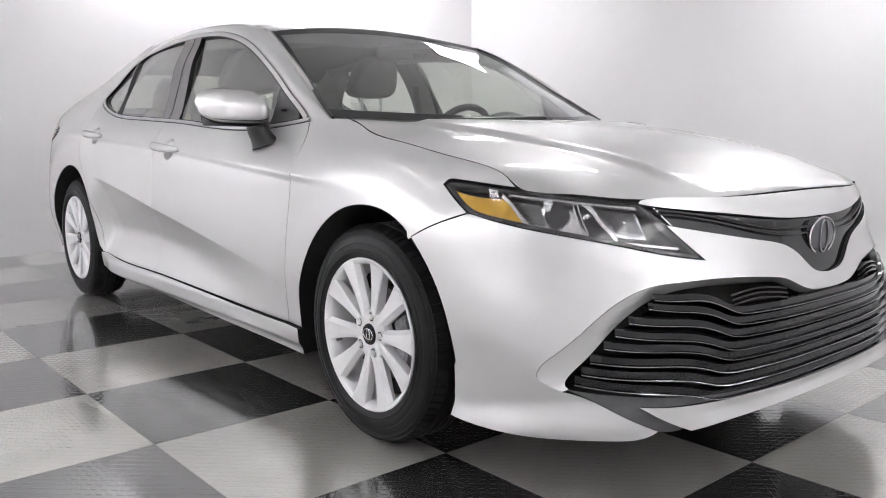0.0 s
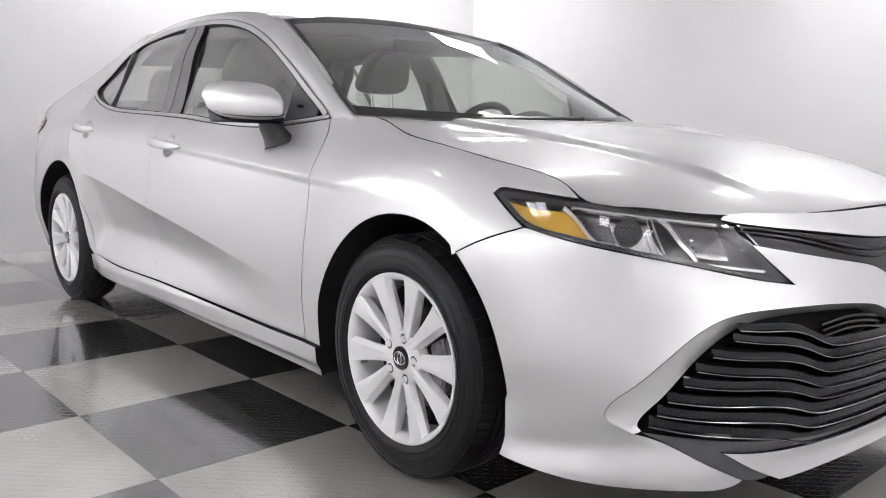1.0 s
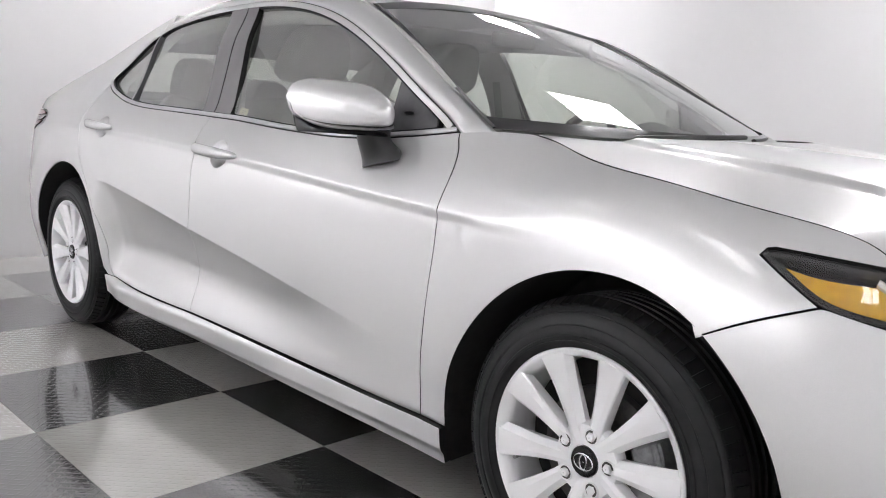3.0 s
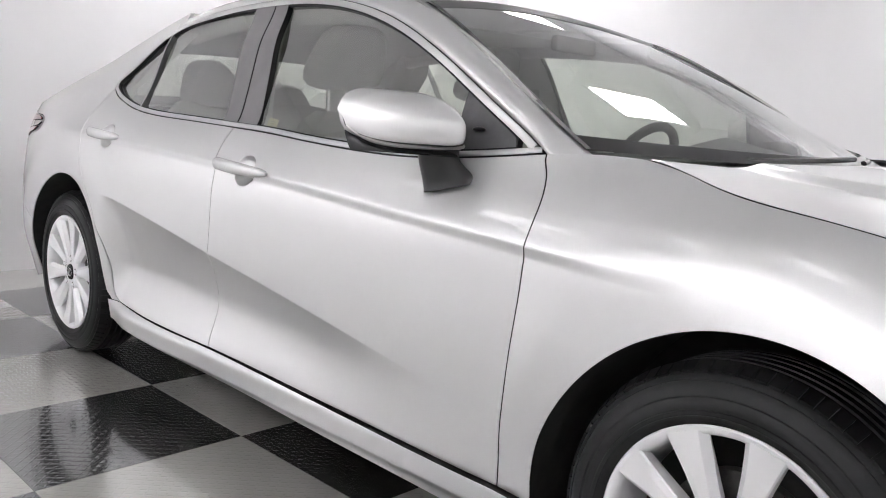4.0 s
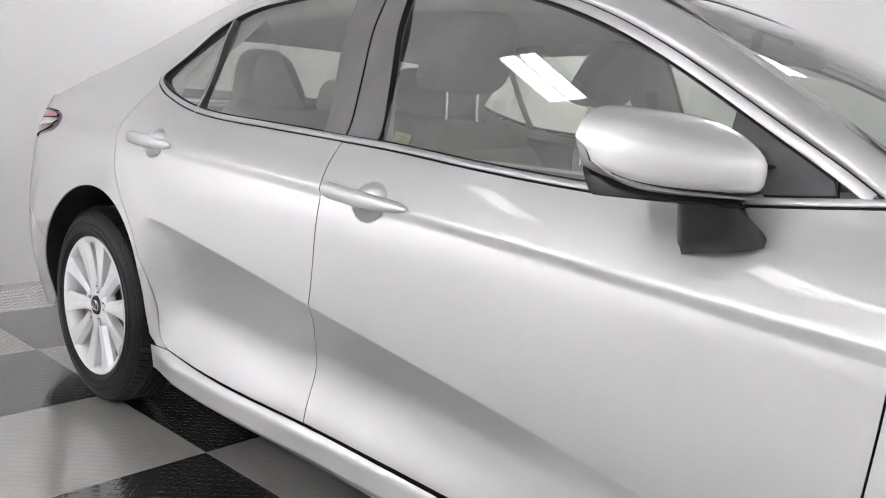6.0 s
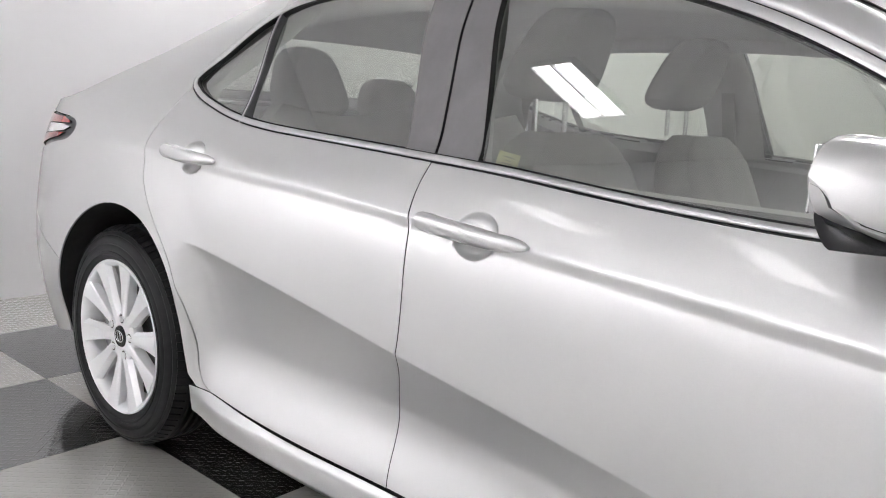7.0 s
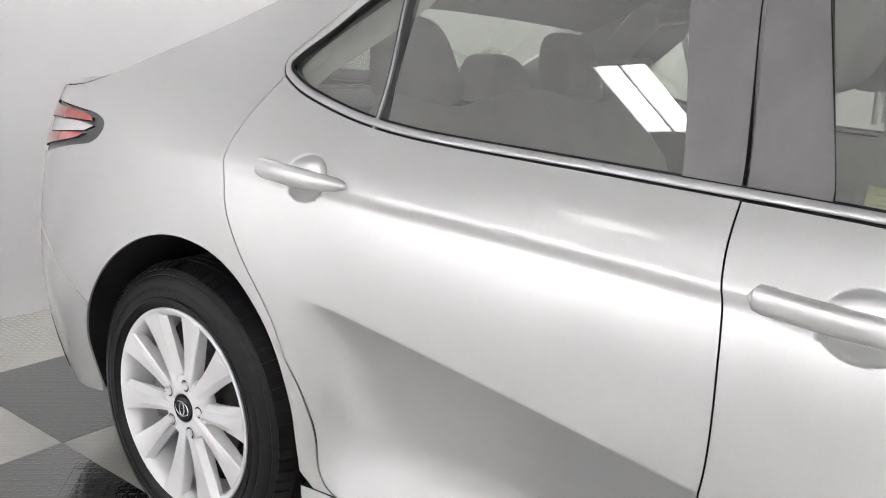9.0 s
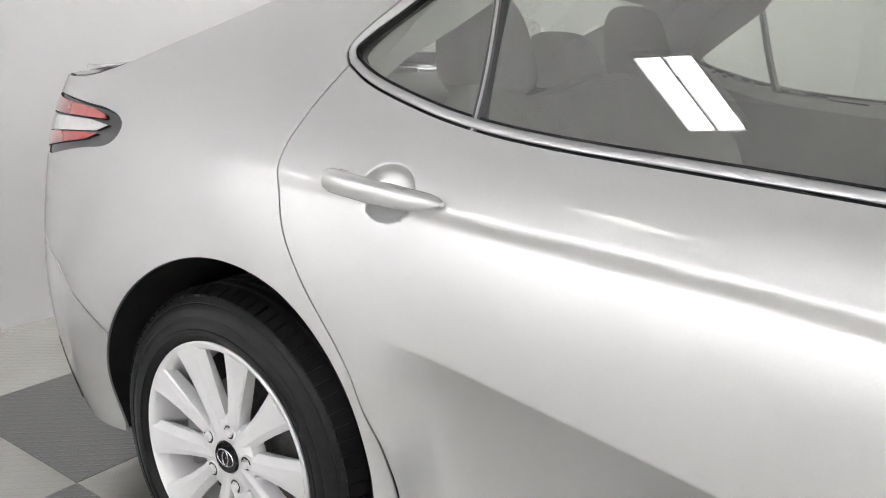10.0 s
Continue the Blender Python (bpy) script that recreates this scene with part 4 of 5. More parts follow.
def headlight(side):
    poly = outline(LAMP_TOP, LAMP_FRONT, LAMP_LOW)
    lamp = panel("headlight", poly, SATIN_BLACK, car, side, offset=-.045, lip=0, gap=-.004, label="headlight with amber corner under clear lens")
    k = inset(poly, .012)
    rim_a, rim_b = skin(poly[:, 0], poly[:, 1]), skin(k[:, 0], k[:, 1])
    n = facing(skin, poly)
    n *= np.where(n[:, 1:2] > 0, -1, 1)
    rows = np.stack([rim_a - n * .048, rim_a - n * .004, rim_b - n * .006, rim_b - n * .040], 1)
    rows = np.concatenate([rows, rows[:1]])
    if side > 0:
        rows = rows * FLIP
    c = rows.shape[1]
    f = [(i * c + j, i * c + j + 1, (i + 1) * c + j + 1, (i + 1) * c + j) for i in range(len(rows) - 1) for j in range(c - 1)]
    mesh_part("lamp_bezel", rows.reshape(-1, 3), f, GLOSS_BLACK, lamp)
    lens = panel("lens", inset(poly, .002), LENS, lamp, side, offset=-.002, lip=0, gap=0)
    lens.visible_shadow = False
    amber = outline([(.335, .787), (.40, .775), (.505, .770)], [(.505, .770), (.530, .758), (.585, .705)], [(.585, .705), (.500, .716), (.425, .735), (.335, .787)])
    panel("amber_reflector", amber, AMBER, lamp, side, offset=-.016, lip=.02, gap=0, label="amber corner reflector")
    # The frosted light guide that runs down beside the amber corner and along the foot.
    def strip(pts, half_width, mat, rise, depth=.014, name="bright_strip", label=""):
        line = curve(pts, .012)
        band(name, line - (half_width * .4, half_width), line + (half_width * .4, half_width), mat, lamp, side, rise, depth, label=label)

    strip([(.497, .775), (.52, .762), (.55, .738), (.577, .713), (.605, .696), (.688, .678), (.78, .662)], .0040, WHITE_LENS, -.010, .02, "light_guide", "frosted white light guide")
    # Bowls: the ribbed one beside the amber corner, the projector's, and the outer one with its grid.
    bowl = outline([(.520, .770), (.602, .762), (.690, .757)], [(.690, .757), (.730, .69), (.745, .674)], [(.745, .674), (.61, .698)], [(.61, .698), (.565, .735), (.520, .770)])
    panel("reflector", bowl, BOWL, lamp, side, offset=-.036, lip=.008, gap=0, label="bright reflector bowl")
    bowl = outline([(.720, .757), (.82, .744), (.838, .738)], [(.838, .738), (.852, .700), (.862, .676)], [(.862, .676), (.80, .684), (.787, .688)], [(.787, .688), (.758, .715), (.720, .757)])
    panel("reflector", bowl, BOWL, lamp, side, offset=-.030, lip=.008, gap=0, label="bright reflector with a fine grid")
    for i in range(6):
        t = (i + .5) / 6
        strip([(.532 + .052 * t, .764 - .052 * t), (.603 + .026 * t, .758 - .052 * t)], .0014, CHROME, -.028, .006, "reflector_rib")
    strip([(.598, .762), (.612, .735), (.628, .704)], .0012, CHROME, -.026, .006, "reflector_rib")
    for i in range(6):
        t = (i + .5) / 6
        strip([(.735 + .052 * t, .748 - .055 * t), (.826 + .026 * t, .738 - .055 * t)], .0011, CHROME, -.023, .005, "reflector_rib")
    for i in range(8):
        t = (i + .5) / 8
        strip([(.735 + .088 * t, .748 - .010 * t), (.787 + .065 * t, .693 - .010 * t)], .0008, CHROME, -.022, .005, "reflector_rib")
    # The strip from .867 to .966 is the lens edge's highlight, built in chrome.
    for pts, w, rise, mat in (([(.682, .763), (.696, .731), (.709, .694)], .0016, -.014, CHROME), ([(.692, .763), (.709, .726), (.729, .686)], .0016, -.014, CHROME),
                              ([(.699, .767), (.727, .748), (.758, .711), (.781, .687), (.792, .668)], .0060, -.012, BOWL), ([(.792, .668), (.859, .659), (.925, .650)], .0030, -.010, CHROME),
                              ([(.517, .7755), (.647, .7655), (.764, .7545), (.839, .7475)], .0020, -.008, CHROME), ([(.867, .748), (.924, .688), (.966, .636)], .0016, -.006, CHROME),
                              ([(.880, .697), (.934, .684)], .0010, -.020, CHROME)):
        strip(pts, w, mat, rise)
    p = skin(np.array([.651]), np.array([.733]))[0]
    n = facing(skin, np.array([[.651, .733]]))[0]
    n = n if n[0] > 0 else -n
    bm = bmesh.new()
    lathe(bm, [(.030, -.01), (.0315, .012), (.029, .015), (.027, .012), (.025, .010)], 32)
    bmesh.ops.recalc_face_normals(bm, faces=bm.faces)
    ball = bmesh.new()
    lathe(ball, [(.025, .006), (.0235, .013), (.018, .019), (.010, .023), (.001, .0242)], 32)
    bmesh.ops.recalc_face_normals(ball, faces=ball.faces)
    m = Matrix.Translation(Vector(p) - Vector(n) * .034) @ Vector(n).to_track_quat("Y", "Z").to_matrix().to_4x4()
    if side > 0:
        m = Matrix.Scale(-1, 4, (0, 1, 0)) @ m
    for b, mat, name in ((bm, CHROME, "projector_ring"), (ball, GLOSS_BLACK, "projector_lens")):
        bmesh.ops.transform(b, matrix=m, verts=b.verts)
        if side > 0:
            bmesh.ops.reverse_faces(b, faces=b.faces)
        part(name, b, mat, lamp)
    return lamp


def quarter(side):
    top_line = [(-2.37, 1.366), (-2.50, 1.328), (-2.65, 1.270), (-2.85, 1.188), (-3.05, 1.103), (-3.20, 1.046), (-3.33, 1.013), (-3.45, 1.001), (-3.62, .993)]
    rear_dlo = [q for q in DLO_TOP if q[0] <= -2.36]
    light = [(-3.62, .955), (-3.45, .958), (-3.26, .955), (-3.175, .949), (-3.130, .930), (-3.140, .905), (-3.23, .878), (-3.45, .836), (-3.62, .812)]
    light, top_line = tail_line(light), tail_line(top_line)
    poly = outline(CUT_REAR, [(-2.335, .304), (-2.405, .303)], [(-2.405, .303), (-2.431, .325)], tail_line(arch(ARCH_R, 0, 150)), tail_line([(-3.130, .5195), (-3.30, .575), (-3.45, .625), (-3.62, .66)]),
                   tail_line([(-3.62, .66), (-3.62, .812)]), flip(light), tail_line([(-3.62, .955), (-3.62, .993)]), flip(top_line), [(-2.37, 1.366), (-2.37, 1.315)], rear_dlo)
    ob = panel("quarter_panel", poly, PAINT, car, side, bright_edge=True, lines=SIDE_LINES, du=.018, dv=.012)
    lamp = panel("tail_light", outline(light, tail_line([(-3.62, .812), (-3.62, .955)])), DARK_TRIM, car, side, offset=-.008, lip=.02, gap=.001, label="red and white wraparound tail light")
    for name, pts, mat in (("red_lens", [(-3.60, .952), (-3.26, .951), (-3.20, .943), (-3.19, .934), (-3.26, .931), (-3.60, .913)], RED),
                           ("white_lens", [(-3.60, .911), (-3.26, .929), (-3.175, .925), (-3.22, .909), (-3.60, .868)], WHITE_LENS),
                           ("red_lens", [(-3.60, .866), (-3.30, .900), (-3.21, .905), (-3.26, .888), (-3.60, .826)], RED)):
        pts = tail_line(pts)
        panel(name, outline(*[[a, b] for a, b in zip(pts, pts[1:] + pts[:1])]), mat, lamp, side, offset=.0, lip=.012, gap=.001)
    return ob


def tail():
    """Rear bumper and the closed tail end."""
    seam = tail_line([(-3.130, .519), (-3.30, .574), (-3.45, .624), (-3.62, .66)])
    low = outline(seam, [seam[-1], (-3.95, .67)], [(-3.95, .67), (-3.95, .22)], [(-3.95, .22)] + tail_line([(-3.6, .21), (-3.35, .225), (-3.165, .268)]), tail_line([(-3.165, .268), (-3.153, .290)]), tail_line(arch(ARCH_R, 187, 150)[1:]))
    bumper = panel("rear_bumper", low, PAINT, car, both=True, middle=-3.95, bright_edge=True)
    edge = tail_line([(-3.47, .222), (-3.56, .36)])
    low = outline(edge, [edge[1], (-3.95, .40)], [(-3.95, .40), (-3.95, .222)], [(-3.95, .222), edge[0]])
    panel("bumper_valance", low, SATIN_BLACK, bumper, both=True, middle=-3.95, offset=.004, label="black lower valance")
    corner = tail_line([(-3.62, .993), (-3.62, .66)])
    poly = outline([corner[0], (-3.95, .993)], [(-3.95, .993), (-3.95, .67)], [(-3.95, .67), corner[1]], tail_line([(-3.62, .66), (-3.62, .8), (-3.62, .95), (-3.62, .993)]))
    panel("trunk_face", poly, PAINT, car, both=True, middle=-3.95)
    edge, centre = [], []
    for x, z in ((-3.20, 1.046), (-3.33, 1.014), (-3.45, 1.002), (-3.62, .994), (-3.75, .992)):
        edge.append((x, float(half(np.array(x), np.array(z))) - .004, z))
        centre.append((x - .09, 0, z + .022))
    patch("trunk_lid", crown(edge, centre), PAINT, car)
    bm = bmesh.new()
    ring = []
    for y in np.linspace(-.55, .55, 23):
        x = -3.72 - .08 * (1 - (y / .6) ** 2)
        k = 1 - .6 * abs(y / .55) ** 4
        ring.append([(x - .03, y, .990), (x - .035, y, .998 + .010 * k), (x - .02, y, 1.001 + .010 * k), (x + .06, y, 1.004)])
    loft(bm, ring)
    part("spoiler_lip", bm, PAINT, car)


def roof_and_glass():
    k = int(np.argmin(np.abs(EDGE_LINE[:, 0] + 1.12)))
    e = EDGE_LINE[:k + 1]
    t = np.linspace(0, 1, len(e))
    c = np.stack([np.interp(t, [0, .5, 1], [-.17, -.66, -1.20]), 0 * t, spline([0, .5, 1], [.955, 1.180, 1.383])(t)], 1)
    ob = patch("windscreen", crown(e * (1, .985, 1) - (0, 0, .006), c - (0, 0, .006)), SHIELD, car, up=(1, 0, 1))
    ob.visible_shadow = False
    for side in (-1, 1):
        rows = [[p * (1, side * -1.0, 1) + (0, side * d, h) for d, h in ((.004, .003), (-.012, .004), (-.022, -.002))] for p in e]
        patch("windscreen_seal", rows, RUBBER, car, up=(1, 0, 1))
    rows = crown(np.array([e[-1] + (-.0, 0, .001), e[-1] + (.035, -.0, -.018)]), np.array([c[-1] + (0, 0, .001), c[-1] + (.055, 0, -.024)]))
    patch("windscreen_header", rows, GLOSS_BLACK, car, up=(1, 0, 1))
    rows = crown(np.array([e[0] + (0, 0, .001), e[0] + (-.06, .01, .030)]), np.array([c[0] + (0, 0, .002), c[0] + (-.05, 0, .026)]))
    patch("windscreen_base_band", rows, GLOSS_BLACK, car, up=(1, 0, 1))
    e = EDGE_LINE[k:]
    t = np.linspace(0, 1, len(e))
    c = np.stack([np.interp(t, [0, 1], [-1.20, -2.44]), 0 * t, spline([0, .25, .5, .75, 1], [1.384, 1.422, 1.436, 1.430, 1.404])(t)], 1)
    patch("roof", crown(e, c), PAINT, car)
    patch("headliner", np.array(crown(e * (1, .95, 1) - (0, 0, .070), c - (0, 0, .085))), HEADLINER, car, up=(0, 0, -1))
    xs = np.array([-2.37, -2.50, -2.65, -2.85, -3.05, -3.20])
    zs = np.array([1.366, 1.328, 1.270, 1.188, 1.103, 1.046])
    e = np.stack([xs, half(xs, zs), zs], 1)
    c = np.stack([np.interp(xs, [-3.2, -2.37], [-3.29, -2.44]), 0 * xs, spline([-3.2, -2.8, -2.37], [1.068, 1.248, 1.403])(xs)], 1)
    ob = patch("rear_screen", crown(e - (0, 0, .004), c - (0, 0, .004)), GLASS, car, up=(-1, 0, 1))
    ob.visible_shadow = False
    xs = np.array([-2.37, -2.48, -2.58, -2.66, -2.71])
    zs = np.interp(xs, [-2.85, -2.65, -2.50, -2.37], [1.188, 1.270, 1.328, 1.366])
    e = np.stack([xs, half(xs, zs) * .95, zs - .020], 1)
    c = np.stack([xs - .075, 0 * xs, spline([-3.2, -2.8, -2.37], [1.068, 1.248, 1.403])(xs) - .036], 1)
    rows = np.array(crown(e, c))
    patch("rear_header_trim", rows, HEADLINER, car, up=(0, 0, -1))
    # Cowl between hood and windscreen.
    rows = [[(-.455 + d + .285 * (1 - (y / .72) ** 2), y, .937 + h + .006 * (1 - (y / .72) ** 2)) for y in np.linspace(-.71, .71, 25)] for d, h in ((-.02, .022), (.05, -.004), (.14, -.012), (.26, -.02))]
    patch("cowl", rows, SATIN_BLACK, car)
    for ys in ((-.42, .10), (.12, .50)):
        line = []
        for t in np.linspace(0, 1, 9):
            y = ys[0] + (ys[1] - ys[0]) * t
            line.append((-.45 + .285 * (1 - (y / .715) ** 2) - .03 - .02 * t, y, .962 + .006 * (1 - (y / .715) ** 2) + .010 * t))
        part("wiper", tube(line, .008), SATIN_BLACK, car)


def sill(side):
    low = [(-2.442, .225), (-2.2, .214), (-1.7, .202), (-1.2, .191), (-.8, .183), (-.412, .178)]
    poly = outline(SILL_TOP, [(-.502, .276), (-.412, .274)], [(-.412, .274), (-.412, .178)], flip(low), [(-2.442, .225), (-2.440, .30)], [(-2.440, .30), (-2.40, .303), (-2.335, .304)])

    def at(s, z):
        p = skin(s, z)
        t = np.clip((.30 - z) / .1, 0, 1)
        p[..., 1] -= .017 * smooth(-.05, .30, t) * smooth(-2.44, -2.25, s) - .06 * np.clip(t - .80, 0, 1)
        return p
    panel("sill", poly, PAINT, car, side, at=at, lip=.05, dv=.008)


def mirror(side):
    ob = new("side_mirror")
    ob.parent = car
    ob["label"] = "silver side mirror on black stalk"
    def shell(lo, hi, grow):
        """Rings of the housing from its root to its tip, between two heights given as shares of its own."""
        rings = []
        for t in np.linspace(0, 1, 29):
            y = .792 + .200 * t
            k = (1 - abs(2 * t - 1) ** 3.4) ** .5 if 0 < t < 1 else .02
            back = -.912 - .006 * t
            depth = (.262 - .190 * t ** 1.3) * (.45 + .55 * k) + grow
            zc, h = 1.022 + .002 * t, (.066 - .006 * t) * max(k, .05)
            ring = []
            for a in np.linspace(0, 2 * math.pi, 32, endpoint=False):
                c, s = math.cos(a), math.sin(a)
                x = back + depth * (.5 + .5 * np.sign(c) * abs(c) ** (.75 if c > 0 else .25))
                fwd = (.5 + .5 * c) ** 1.5
                u = min(max(np.sign(s) * abs(s) ** .7, lo), hi)
                ring.append((x, side * y, zc + .010 - .034 * fwd + h * u * (1 - (.30 if u > 0 else .05) * fwd)))
            rings.append(ring)
        return rings

    for name, lo, hi, grow, mat, label in (("mirror_shell", -.62, 1, 0, PAINT, ""), ("mirror_seam", -.70, -.55, -.005, SATIN_BLACK, "black seam"), ("mirror_skirt", -.95, -.66, -.001, PAINT, "silver lower edge of the housing")):
        bm = bmesh.new()
        loft(bm, shell(lo, hi, grow))
        part(name, bm, mat, ob, label, turn=50)
    rings = []
    for t in np.linspace(0, 1, 15):
        y = .797 + .178 * t
        k = (1 - abs(2 * t - 1) ** 4) ** .5 if 0 < t < 1 else .05
        depth = (.235 - .175 * t ** 1.2) * (.4 + .6 * k)
        rings.append([(-.910 + depth * (.5 + .5 * math.cos(a)), side * y, .962 + .006 * t - .018 * math.cos(a) + .012 * math.sin(a)) for a in np.linspace(0, 2 * math.pi, 20, endpoint=False)])
    bm = bmesh.new()
    loft(bm, rings)
    part("mirror_underside", bm, GLOSS_BLACK, ob, "glossy black lower cover")
    rings = []
    for t in np.linspace(0, 1, 13):
        e = float(smooth(0, .8, np.array(t)))
        x, z = -.758 - .014 * e, .868 + .095 * t
        y = .790 + .030 * e
        w, d = .074 - .022 * e, .046 - .012 * math.sin(math.pi * t * .8)
        rings.append([(x + w * np.sign(math.cos(a)) * abs(math.cos(a)) ** .8, side * (y + d * math.sin(a)), z + .018 * math.cos(a) * (1 - t)) for a in np.linspace(0, 2 * math.pi, 20, endpoint=False)])
    bm = bmesh.new()
    loft(bm, rings)
    part("mirror_stalk", bm, SATIN_BLACK, ob, "black mirror stalk")
    bm = bmesh.new()
    box(bm, (-.9225, side * .89 - .080, .985), (-.918, side * .89 + .080, 1.070), .002)
    part("mirror_glass", bm, CHROME, ob)


def wheel_well(a, side, name):
    bm = bmesh.new()
    rows = []
    for y in (None, .80, .60):
        line = arch(a, -14 if a[0] > -1 else -10, 200 if a[0] > -1 else 189, 60, 0 if y is None else .006)
        rows.append([(x, side * (float(half(np.array(x), np.array(z))) - .004 if y is None else y), z) for x, z in line])
    loft(bm, rows, closed=False, caps=False)
    cap = [bm.verts.new(p) for p in rows[-1]]
    bm.faces.new(cap)
    part(name, bm, LINER, car)


def inner_body():
    """Dark inner shell behind the panel gaps, floor pan and door trims."""
    for side in (-1, 1):
        for lo, hi in ((-2.44, -.43),):
            s, z = np.meshgrid(np.linspace(lo, hi, 60), np.linspace(.20, .955, 24), indexing="ij")
            v = skin(s, z) + np.array([0, .03, 0])
            patch("inner_panel", v if side < 0 else v * FLIP, LINER, car, up=(0, side * 1.0, 0))
            s, z = np.meshgrid(np.linspace(-2.62, -.60, 60), np.linspace(.30, .96, 20), indexing="ij")
            v = skin(s, z)
            v[..., 1] = -np.minimum(.765, half(s, z) - .05) - .008 * np.sin(z * 9)
            patch("door_trim", v if side < 0 else v * FLIP, TRIM, car, up=(0, -side * 1.0, 0))
            s, z = np.meshgrid(np.linspace(-2.62, -.60, 60), np.linspace(0, 1, 3), indexing="ij")
            b = np.interp(s, [q[0] for q in BELT], [q[1] for q in BELT])
            v = np.stack([s, -(half(s, b) - .02) * (1 - z) - .745 * z, b - .002 - .028 * z * z], -1)
            patch("window_ledge", v if side < 0 else v * FLIP, TRIM, car)
    bm = bmesh.new()
    box(bm, (-3.45, -.70, .19), (.60, .70, .24), .02)
    part("floor_pan", bm, LINER, car)
    bm = bmesh.new()
    box(bm, (-.40, -.50, .25), (.60, .50, .72), .03)
    part("engine_block", bm, LINER, car)
    bm = bmesh.new()
    box(bm, (-3.45, -.55, .25), (-3.05, .55, .95), .03)
    part("trunk_liner", bm, LINER, car)


def wheel(x, side, front):
    ob = new("wheel")
    ob.parent = car
    ob.location = (x, side * .7925, .334)
    phase = radians(-31 if front else -28)
    ob["label"] = "ten-spoke silver alloy wheel with black tyre"
    o = side
    bm = bmesh.new()
    prof = [(.226, -.085), (.231, -.092), (.240, -.098), (.262, -.101), (.290, -.097), (.304, -.090), (.311, -.082), (.316, -.072), (.320, -.062), (.3225, -.054)]
    for w in (-.038, -.013, .013, .038):
        prof += [(.328, w - .0125), (.328, w - .005), (.321, w - .0035), (.321, w + .0035), (.328, w + .005)]
    prof += [(.3225, .054), (.320, .062), (.316, .072), (.311, .082), (.3065, .0865), (.3035, .0890), (.3015, .0884), (.300, .0908), (.290, .0955), (.278, .0985), (.2765, .0972), (.2735, .0975), (.272, .0995), (.260, .101), (.2555, .1005), (.254, .1030), (.2465, .1025), (.245, .0990), (.240, .0970), (.237, .0945), (.231, .091), (.226, .085)]
    lathe(bm, [(r, a * o) for r, a in prof], 120)
    bmesh.ops.recalc_face_normals(bm, faces=bm.faces)
    tyre = part("tyre", bm, RUBBER, ob, "black rubber tyre", turn=50)
    # Shoulder blocks cut across the tread's edges.
    bm = bmesh.new()
    for i in range(80):
        a = 2 * math.pi * i / 80
        for w in (-.066, .066):
            m = Matrix.Rotation(a, 4, "Y") @ Matrix.Translation((0, w, .3215)) @ Matrix.Rotation(radians(-24) * (1 if w > 0 else -1), 4, "X")
            box(bm, (-.0104, -.017, -.006), (.0104, .015, .0022), .0, m)
    tagged(part("tread", bm, RUBBER, tyre), kind="stuff")
    bm = bmesh.new()
    lathe(bm, [(r, a * o) for r, a in ((.205, -.09), (.205, .055), (.209, .075), (.214, .088), (.2215, .0945), (.2275, .0965), (.2305, .094), (.2295, .089), (.215, .082))], 96)
    bmesh.ops.recalc_face_normals(bm, faces=bm.faces)
    part("rim", bm, ALLOY, ob, "silver alloy rim")
    # Spokes: a flat crowned face with one broad bevelled flank, flaring to the rim; alternate spokes are mirrored.
    for i in range(10):
        a = math.pi / 2 - phase - 2 * math.pi * i / 10
        k = 1 if i % 2 else -1
        bm = bmesh.new()
        rows = []
        for r, w, y, d in ((.040, .0175, .082, .032), (.062, .0180, .0835, .032), (.085, .0190, .0845, .032), (.115, .0215, .086, .032), (.150, .0260, .088, .030), (.180, .0310, .0905, .028), (.200, .0345, .0925, .026), (.2205, .0390, .0950, .022)):
            flank = .30 + .35 * (r - .04) / .18
            ring = [(-w, y - .014), (-w * flank, y - .0005), (w * .45, y + .0015), (w * .90, y - .001), (w, y - .004), (w * .97, y - d), (-w * .85, y - d)]
            rows.append([Vector((k * p, q * o, r)) for p, q in ring])
        loft(bm, rows)
        bmesh.ops.transform(bm, matrix=Matrix.Rotation(a, 4, "Y"), verts=bm.verts)
        part("spoke", bm, ALLOY, ob, turn=14)
    bm = bmesh.new()
    lathe(bm, [(r, a * o) for r, a in ((.078, .050), (.080, .066), (.074, .078), (.060, .082), (.034, .083), (.033, .076), (.001, .076))], 60)
    bmesh.ops.recalc_face_normals(bm, faces=bm.faces)
    part("hub", bm, ALLOY, ob)
    bm = bmesh.new()
    lathe(bm, [(r, a * o) for r, a in ((.032, .072), (.032, .084), (.030, .0865), (.001, .087))], 48)
    bmesh.ops.recalc_face_normals(bm, faces=bm.faces)
    cap = part("centre_cap", bm, GLOSS_BLACK, ob, "black centre cap")
    for rx, rz in ((.023, .0165), (.008, .0155)):
        bm = tube([Vector((rx * math.cos(t), .0875 * o, rz * math.sin(t))) for t in np.linspace(0, 2 * math.pi, 25)], .0016, 6)
        part("cap_mark", bm, CHROME, cap, "plain chrome oval")
    for i in range(5):
        a = math.pi / 2 - phase - 2 * math.pi * (i + .5) / 5
        at = (.057 * math.sin(a), 0, .057 * math.cos(a))
        bm = bmesh.new()
        lathe(bm, [(r, y * o) for r, y in ((.0165, .060), (.0165, .0835), (.0155, .0855), (.0142, .0855), (.0135, .0835))], 24, centre=at)
        bmesh.ops.recalc_face_normals(bm, faces=bm.faces)
        part("lug_seat", bm, ALLOY, ob)
        # A dark disc stands for the shade inside the lug's pocket.
        bm = bmesh.new()
